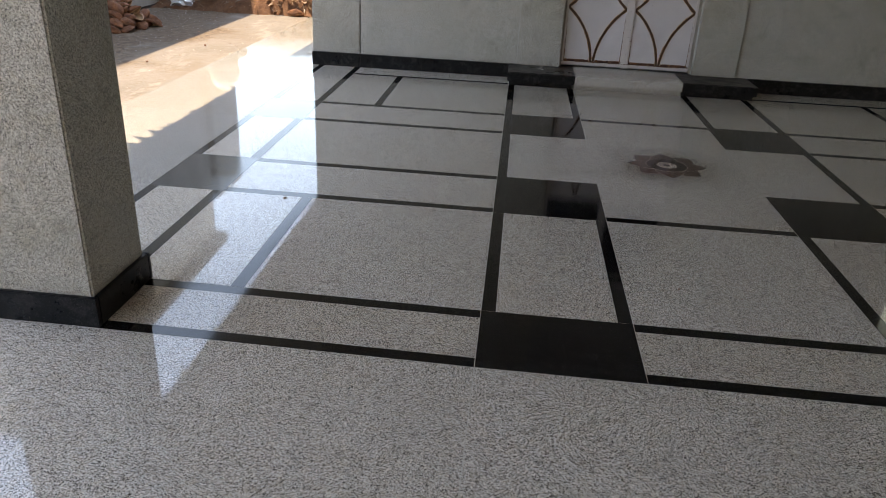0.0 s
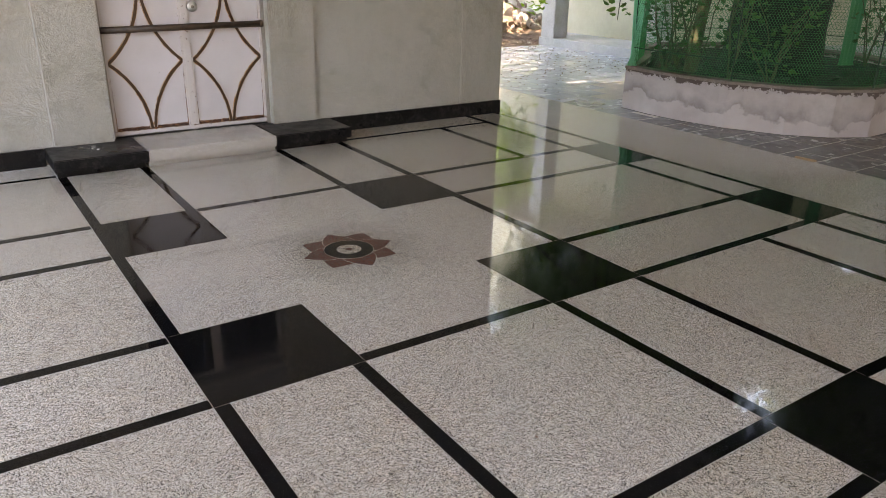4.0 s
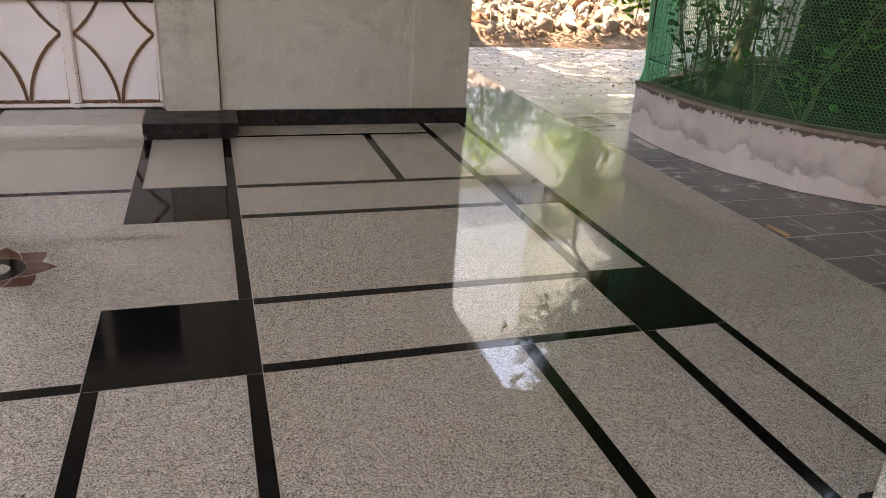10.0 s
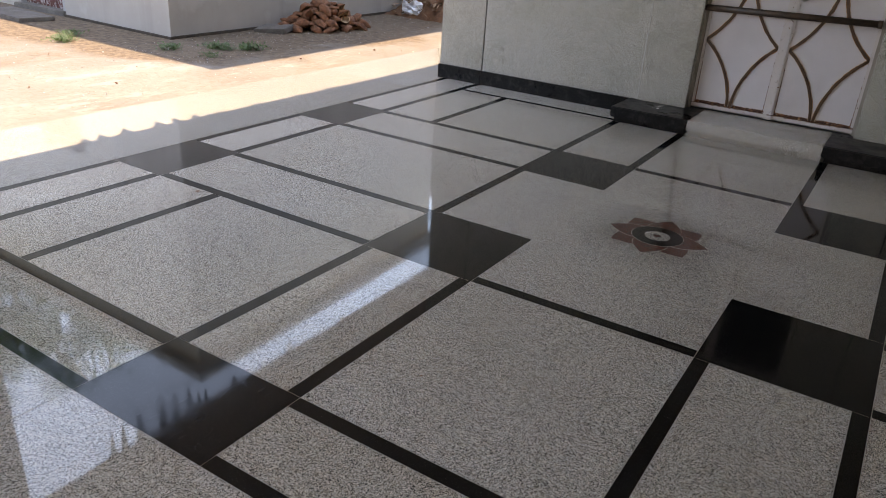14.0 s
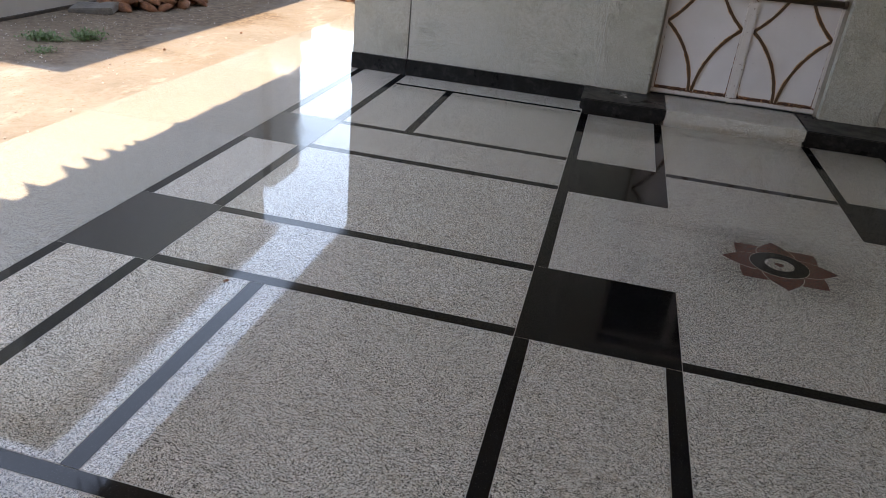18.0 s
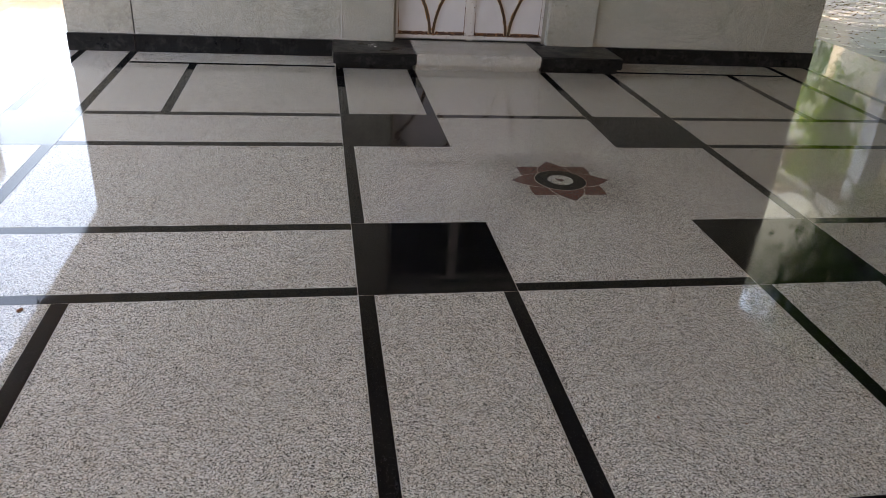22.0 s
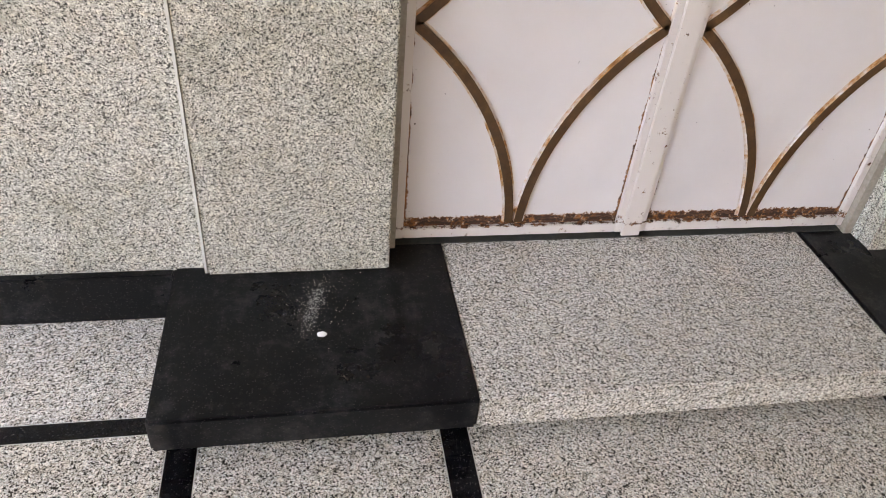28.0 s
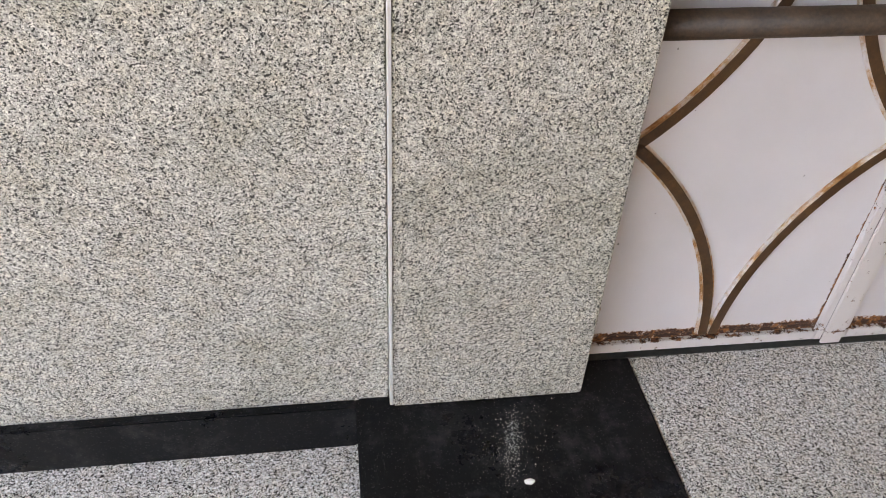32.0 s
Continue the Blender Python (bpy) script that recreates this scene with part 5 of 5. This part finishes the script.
def on_rubble(rng):
    x, y = rng.uniform(3.4, 11.2), 13.15 + 3.3 * rng.random() ** 1.1
    return (x, y, rub_height(x, y) + rng.uniform(-0.03, 0.04))


stones(rub, 230, on_rubble, (0.07, 0.17), 40, 0.08)
stones(rub, 12, on_rubble, (0.20, 0.30), 43, 0.0)
stones(rub, 50, lambda r: (r.uniform(3.6, 9.5), r.uniform(12.5, 13.3), -0.01), (0.015, 0.045), 41, 0.4)
rng = random.Random(45)
shapes = [broken_stone(90 + k, (1.3, 0.9, 0.7), 7) for k in range(5)]
vs, fs = [], []
for i in range(1500):
    p = Vector(on_rubble(rng))
    bm = shapes[i % 5]
    m = pose(*p, rng.uniform(0, 360), rng.uniform(0, 360), rng.uniform(0, 360)) @ Matrix.Scale(rng.uniform(0.025, 0.09), 4)
    k = len(vs)
    bm.verts.index_update()
    vs += [m @ v.co for v in bm.verts]
    fs += [tuple(k + v.index for v in q.verts) for q in bm.faces]
tagged(raw("stone_fill", vs, fs, M_STONEFILL, rub), kind="stuff")
# dry needles, twigs and yellow leaves on the earth before the stones
rng = random.Random(47)
straw = []
for i in range(4200):
    x, y = rng.uniform(3.5, 9.4), 12.22 + 0.95 * rng.random() ** 1.3
    if x > 5.6 and i % 2:
        x, y = rng.gauss(6.6, 0.7), 12.9 + rng.gauss(0, 0.35)
    w = random_way(rng, 0.25)
    s_len = rng.uniform(0.03, 0.12)
    straw.append((Vector((x, y, max(-0.03, rub_height(x, y) - 0.03) + rng.uniform(0.01, 0.05))), w, w.cross(Vector((0.1, 0, 1))).normalized(), s_len, s_len * rng.uniform(0.08, 0.4)))
vs, fs = leaf_mesh(straw)
tagged(raw("dry_litter", vs, fs, M_STRAW, rub), kind="stuff")

# dark shrubs that close the view behind the rubble
thicket = empty("thicket", (7.0, 17.6, 0.0), label="dark green thicket behind the heap of rubble", category="shrubs")
rng = random.Random(49)
leaves = []
for i in range(9):
    x, top = 3.6 + 0.85 * i + rng.uniform(-0.2, 0.2), rng.uniform(2.5, 3.4)
    part("stem", tube(bmesh.new(), [(x, 17.6, -0.07), (x + 0.1, 17.5, 0.55 * top), (x + rng.uniform(-0.3, 0.3), 17.6, 0.9 * top)], [0.05, 0.035, 0.015], 6), M_STEM, thicket)
    for k in range(34):
        leaf_cluster(Vector((x + rng.gauss(0, 0.45), 17.6 + rng.gauss(0, 0.35), rng.uniform(0.3, 1.0) * top)), 34, 0.22, 0.15)
vs, fs = leaf_mesh(leaves)
raw("foliage", vs, fs, M_LEAF_DARK, thicket)


def far_building(name, pts, z0, z1, mat, label):
    h = empty(name, (sum(p[0] for p in pts) / len(pts), sum(p[1] for p in pts) / len(pts), 0), label=label, category="building")
    part("wall", prism(bmesh.new(), pts, z0, z1), mat, h)
    return h


vh = empty("veranda_house", (9, 11, 0), label="cream painted veranda house on a white plinth", category="house")
pl = [(7.80, 12.29), (7.86, 10.0), (9.4, 8.9), (12.3, 7.35), (16.5, 7.0), (16.5, 15.0), (8.9, 15.0), (8.9, 12.3)]
part("plinth", prism(bmesh.new(), pl, -0.1, 0.13), M_PALECEMENT, vh)
ws = [(8.9, 13.2), (8.9, 10.7), (10.2, 9.7), (12.8, 8.5), (16.5, 8.2), (16.5, 15.0), (8.9, 15.0)]
part("wall", prism(bmesh.new(), ws, 0.131, 3.4), M_CREAM, vh)
part("roof", prism(bmesh.new(), [(7.6, 13.2), (7.55, 9.9), (9.3, 8.75), (12.2, 7.2), (16.5, 6.9), (16.5, 15.0), (7.6, 15.0)], 3.40, 3.58), M_CONCRETE, vh)
for x, y in ((7.99, 12.10), (8.25, 9.95), (10.2, 8.72), (12.35, 7.62)):
    part("pillar", boxed(x - 0.17, x + 0.17, y - 0.17, y + 0.17, 0.131, 3.40, bevel=0.01), M_PALECEMENT, vh)

wh = far_building("white_house", [(4.5, 20.0), (9.6, 20.0), (9.6, 27.0), (4.5, 27.0)], -0.1, 9.8, M_WHITEWASH, "tall white house with a barred balcony behind the rubble")
part("wall", boxed(9.601, 15.6, 20.6, 27.0, -0.1, 10.3), M_CREAM, wh)
for i in range(34):
    x = 5.0 + i * 0.135
    part("balcony_bar", boxed(x, x + 0.06, 19.60, 19.66, 4.95, 5.95), M_TIN, wh)
part("balcony", boxed(4.9, 9.7, 19.4, 19.999, 4.70, 4.94), M_CONCRETE, wh)
for x in (10.3, 12.4):
    part("window", boxed(x, x + 1.1, 20.56, 20.599, 5.2, 6.6), M_DARK, wh)
    part("window_shade", boxed(x - 0.15, x + 1.25, 20.05, 20.598, 6.75, 6.85), M_WHITEWASH, wh)
part("coping", boxed(4.35, 9.75, 19.85, 27.1, 9.801, 9.95), M_WHITEWASH, wh)

# added out of view: walls that close the place and cut low sky light
for nm, a in (("yard_wall_south", (-16, 16.0, -6.4, -6.2)), ("yard_wall_east", (16.0, 16.2, -6.4, 30)), ("yard_wall_west", (-16.2, -16.0, -6.4, 30)), ("yard_wall_north", (-16, 16.0, 30.0, 30.2))):
    w = part(nm, boxed(*a, -0.1, 3.2 if nm == "yard_wall_east" else 4.2), M_HOUSE)
    tagged(w, "unseen plain grey wall added to block low light round the yard", "wall", kind="structure")

# ---------------------------------------------------------------- paving of the east yard
def paver_rows():
    """Rows of stone slabs laid in running bond: near ones to pick apart, far ones to join."""
    rng = random.Random(31)
    near, far = [], []
    y, r = 0.62, 0
    while y < 12.1:
        x = APRON_R + 0.004 - (0.31 if r % 2 else 0.0)
        while x < 11.5:
            x0, x1 = max(x, APRON_R + 0.004), x + 0.606
            c = Vector(((x0 + x1) / 2, y + 0.15))
            if x1 - x0 > 0.05 and (c - mid).length > 1.7 and not (c.x > 8.3 and c.y > 9.3):
                (near if x < 7.0 and 2.2 < y < 10.2 else far).append((x0, x1, y, y + 0.300, rng.uniform(-0.001, 0.001)))
            x += 0.618
        y += 0.313
        r += 1
    return near, far


near, far = paver_rows()
yard = part("paving_bed", boxed(APRON_R + 0.001, 15.99, -6.1, 12.2, -0.30, -0.0132), M_PAVEJOINT)
tagged(yard, "cement bed with joints between grey stone pavers", "pavement", kind="structure")
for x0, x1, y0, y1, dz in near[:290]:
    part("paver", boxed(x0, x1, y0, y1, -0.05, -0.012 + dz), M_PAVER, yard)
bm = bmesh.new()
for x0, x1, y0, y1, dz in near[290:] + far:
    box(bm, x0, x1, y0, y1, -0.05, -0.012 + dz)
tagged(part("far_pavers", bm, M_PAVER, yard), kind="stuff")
loose = part("loose_paver", boxed(-0.17, 0.17, -0.18, 0.18, -0.010, 0.010, bevel=0.002), M_PAVER)
loose.matrix_basis = pose(4.255, 7.48, -0.0180, 0.5, -0.6, 12)
tagged(loose, "loose grey paver lying tilted on the paving", "paver")

rng = random.Random(61)
vs, fs = [], []
for i in range(1100):
    x, y = rng.uniform(4.0, 7.6), 12.0 - 4.6 * abs(rng.gauss(0, 0.45))
    if y < 6.8 or (Vector((x, y)) - mid).length < 2.15:
        continue
    a, s, h = rng.uniform(0, 6.28), rng.uniform(0.008, 0.020), rng.uniform(0.006, 0.016)
    u, w = Vector((math.cos(a), math.sin(a), 0)) * s, Vector((-math.sin(a), math.cos(a), 0)) * s * 0.55
    p, b = Vector((x, y, -0.006)), len(vs)
    vs += [p - u, p + w + Vector((0, 0, h)), p + u + Vector((0, 0, h * 0.4)), p - w]
    fs += [(b, b + 1, b + 2), (b, b + 2, b + 3)]
litter = raw("fallen_leaves", vs, fs, M_DRYLEAF)
tagged(litter, "small dry fallen leaves strewn over the pavers", "leaves", kind="stuff")

strip = part("wood_strip", boxed(-0.012, 0.012, -0.085, 0.085, -0.012, 0.004, bevel=0.002), M_HUSK_IN)
strip.matrix_basis = pose(4.105, 4.77, 0.0005, 0, 0, 6)
tagged(strip, "thin tan wood strip lying at the edge of the paving", "wood strip")
rng = random.Random(19)
for x, y, s in ((-2.212, 3.80, 0.009), (-0.25, 3.10, 0.005), (0.004, 3.05, 0.004), (-0.03, 3.62, 0.004), (1.45, 4.05, 0.004), (-1.5, 4.9, 0.003)):
    crumb = part("dry_crumb", lump(s, (1.2, 0.8, 0.35), 0.6, int(100 * abs(x)), 2), M_HUSK)
    crumb.location = (x, y, 0.3 * s)
    crumb.rotation_euler = (0, 0, rng.uniform(0, 6))
    tagged(crumb, "small dry brown crumb on the polished floor", "crumb", "crumbs on the floor")

# ---------------------------------------------------------------- granite floor, piece by piece
floor = empty("floor", (0, 4.9, 0), label="polished white granite floor with black granite strips and squares", category="floor", kind="structure")
J = 0.0013                                        # half a joint


def skew(x):
    """How far the cross strips between the two pillars run out of square."""
    return 0.02 * min(max((-1.09 - x) / 1.48, 0.0), 1.0) - 0.055 * min(max((x - 1.09) / 1.55, 0.0), 1.0)


def lay(name, x0, x1, y0, y1, mat):
    bm = boxed(x0 + J, x1 - J, y0 + J, y1 - J, -0.0008, 0.0)
    for v in bm.verts:
        if NN - 0.01 < v.co.y < NF + 0.01:
            v.co.y += skew(v.co.x)
    part(name, bm, mat, floor)


X = XL
SQUARES = ((NN, NF), (MN, MF), (FN, FF))
# outer bands, west and east
for a, a2, b, b2 in ((X["La"], X["Lb"], X["Ma"], X["Mb"]), (X["Qb"], X["Qa"], X["Rb"], X["Ra"])):
    lo, hi = min(a, b2), max(a, b2)
    inner0, inner1 = min(a2, b), max(a2, b)
    for y0, y1 in SQUARES:
        lay("black_square", lo, hi, y0, y1, M_BLACK_SCUFFED if lo < 0 else M_BLACK)
    for y0, y1 in ((NF, MN), (MF, FN), (FF, WALL_Y)):
        lay("black_strip", min(a, a2), max(a, a2), y0, y1, M_BLACK)
        lay("black_strip", min(b, b2), max(b, b2), y0, y1, M_BLACK)
        lay("granite_slab", inner0, inner1, y0, y1, M_FLOOR)
# fields between the outer bands and the inner bands
for x0, x1, t0, t1 in ((X["Mb"], X["a1"], X["ta"], X["tb"]), (X["b4"], X["Ra"], X["ua"], X["ub"])):
    for y0, y1 in SQUARES:
        lay("black_strip", x0, x1, y0, y0 + SW, M_BLACK)
        lay("granite_slab", x0, x1, y0 + SW, y1 - SW, M_FLOOR)
        lay("black_strip", x0, x1, y1 - SW, y1, M_BLACK)
    lay("granite_slab", x0, x1, MF, FN, M_FLOOR)
    for y0, y1, d in ((NF, MN, 0.02 if x0 < 0 else -0.013), (FF, H0, 0.0)):
        lay("granite_slab", x0, t0 + d, y0, y1, M_FLOOR)
        lay("black_strip", t0 + d, t1 + d, y0, y1, M_BLACK)
        lay("granite_slab", t1 + d, x1, y0, y1, M_FLOOR)
    lay("black_strip", x0, x1, H0, H1, M_BLACK)
    lay("granite_slab", x0, x1, H1, WALL_Y, M_FLOOR)
# inner bands with their squares
for outer, inner in (((X["a1"], X["b1"]), (X["a2"], X["b2"])), ((X["a4"], X["b4"]), (X["a3"], X["b3"]))):
    lo, hi = min(outer[0], inner[0]), max(outer[1], inner[1])
    g0, g1 = min(outer[1], inner[1]), max(outer[0], inner[0])
    for y0, y1 in SQUARES:
        lay("black_square", lo, hi, y0, y1, M_BLACK)
    for y0, y1 in ((NF, MN), (FF, 7.125)):
        lay("black_strip", *outer, y0, y1, M_BLACK)
        lay("black_strip", *inner, y0, y1, M_BLACK)
        lay("granite_slab", g0, g1, y0, y1, M_FLOOR)
    lay("black_strip", *outer, MF, FN, M_BLACK)
    if outer[0] < 0:
        lay("granite_slab", outer[1], X["b2"], MF, FN, M_FLOOR)
    else:
        lay("granite_slab", X["a3"], outer[0], MF, FN, M_FLOOR)
# middle bay, with a star let into its centre slab
cx0, cx1 = X["b2"], X["a3"]
lay("granite_slab", cx0, cx1, FF, 7.125, M_FLOOR)
lay("black_strip", cx0, cx1, FF - SW, FF, M_BLACK)
lay("black_strip", cx0, cx1, MN, MN + SW, M_BLACK)
lay("granite_slab", cx0, cx1, MN + SW, FF - SW, M_FLOOR)
lay("granite_slab", cx0, cx1, NF, MN, M_FLOOR)
lay("black_strip", cx0, cx1, NF - SW, NF, M_BLACK)
lay("granite_slab", cx0, cx1, NN + SW, NF - SW, M_FLOOR)
lay("black_strip", cx0, cx1, NN, NN + SW, M_BLACK)
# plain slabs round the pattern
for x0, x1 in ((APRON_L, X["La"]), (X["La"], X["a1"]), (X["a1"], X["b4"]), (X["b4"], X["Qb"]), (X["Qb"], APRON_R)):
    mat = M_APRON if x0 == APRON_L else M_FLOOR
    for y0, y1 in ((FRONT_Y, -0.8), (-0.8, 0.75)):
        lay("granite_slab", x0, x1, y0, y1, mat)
    # the slab that meets the pattern follows its slightly skewed edge
    edge = [x0 + J] + [x for x in (X["Mb"], X["a1"], X["b4"], X["Ra"]) if x0 + 0.01 < x < x1 - 0.01] + [x1 - J]
    pts = [(x0 + J, 0.75 + J), (x1 - J, 0.75 + J)] + [(x, NN - J + skew(x)) for x in edge[::-1]]
    part("granite_slab", prism(bmesh.new(), pts, -0.0008, 0.0), mat, floor)
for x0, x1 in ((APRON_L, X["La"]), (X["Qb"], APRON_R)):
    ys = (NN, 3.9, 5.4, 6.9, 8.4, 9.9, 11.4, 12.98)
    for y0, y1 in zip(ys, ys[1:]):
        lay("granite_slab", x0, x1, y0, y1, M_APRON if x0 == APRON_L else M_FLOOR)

# star medallion: eight pointed petals round rings, set a hair above the slab
STAR = Vector((0.0, 4.915, 0.0))


def flat(name, pts, z, mat):
    bm = bmesh.new()
    bm.faces.new([bm.verts.new((p[0], p[1], z)) for p in pts])
    part(name, bm, mat, star)


star = empty("floor_star", STAR, label="eight-pointed red granite star let into the floor", category="floor star")


def petal(angle, width, r_tip, inner):
    u, w = Vector((math.cos(angle), math.sin(angle))), Vector((-math.sin(angle), math.cos(angle)))
    c = Vector((STAR.x, STAR.y))
    side = []
    for i in range(9):
        k = i / 8
        r = inner + (r_tip - inner) * k
        h = width * (1 - k ** 2.0) * (0.86 + 0.28 * k * (1 - k) * 2)
        side.append((r, h))
    return [tuple(c + u * r + w * h) for r, h in side] + [tuple(c + u * r - w * h) for r, h in side[-2::-1]]


def disc(r, n=48):
    return [(STAR.x + r * math.cos(2 * math.pi * k / n), STAR.y + r * math.sin(2 * math.pi * k / n)) for k in range(n)]


for k in range(4):
    a = math.pi / 4 + k * math.pi / 2
    flat("petal", petal(a, 0.105, 0.262, 0.10), 0.0003, M_RED)
for k in range(4):
    a = k * math.pi / 2
    flat("petal_joint", petal(a, 0.099, 0.264, 0.08), 0.0006, M_GROUT)
    flat("petal", petal(a, 0.097, 0.262, 0.08), 0.0009, M_RED)
flat("ring_joint", disc(0.1335), 0.0012, M_GROUT)
flat("black_ring", disc(0.132), 0.0015, M_BLACK)
flat("white_disc", disc(0.066), 0.0018, M_FLOOR)
flat("red_centre", disc(0.020, 24), 0.0021, M_RED)
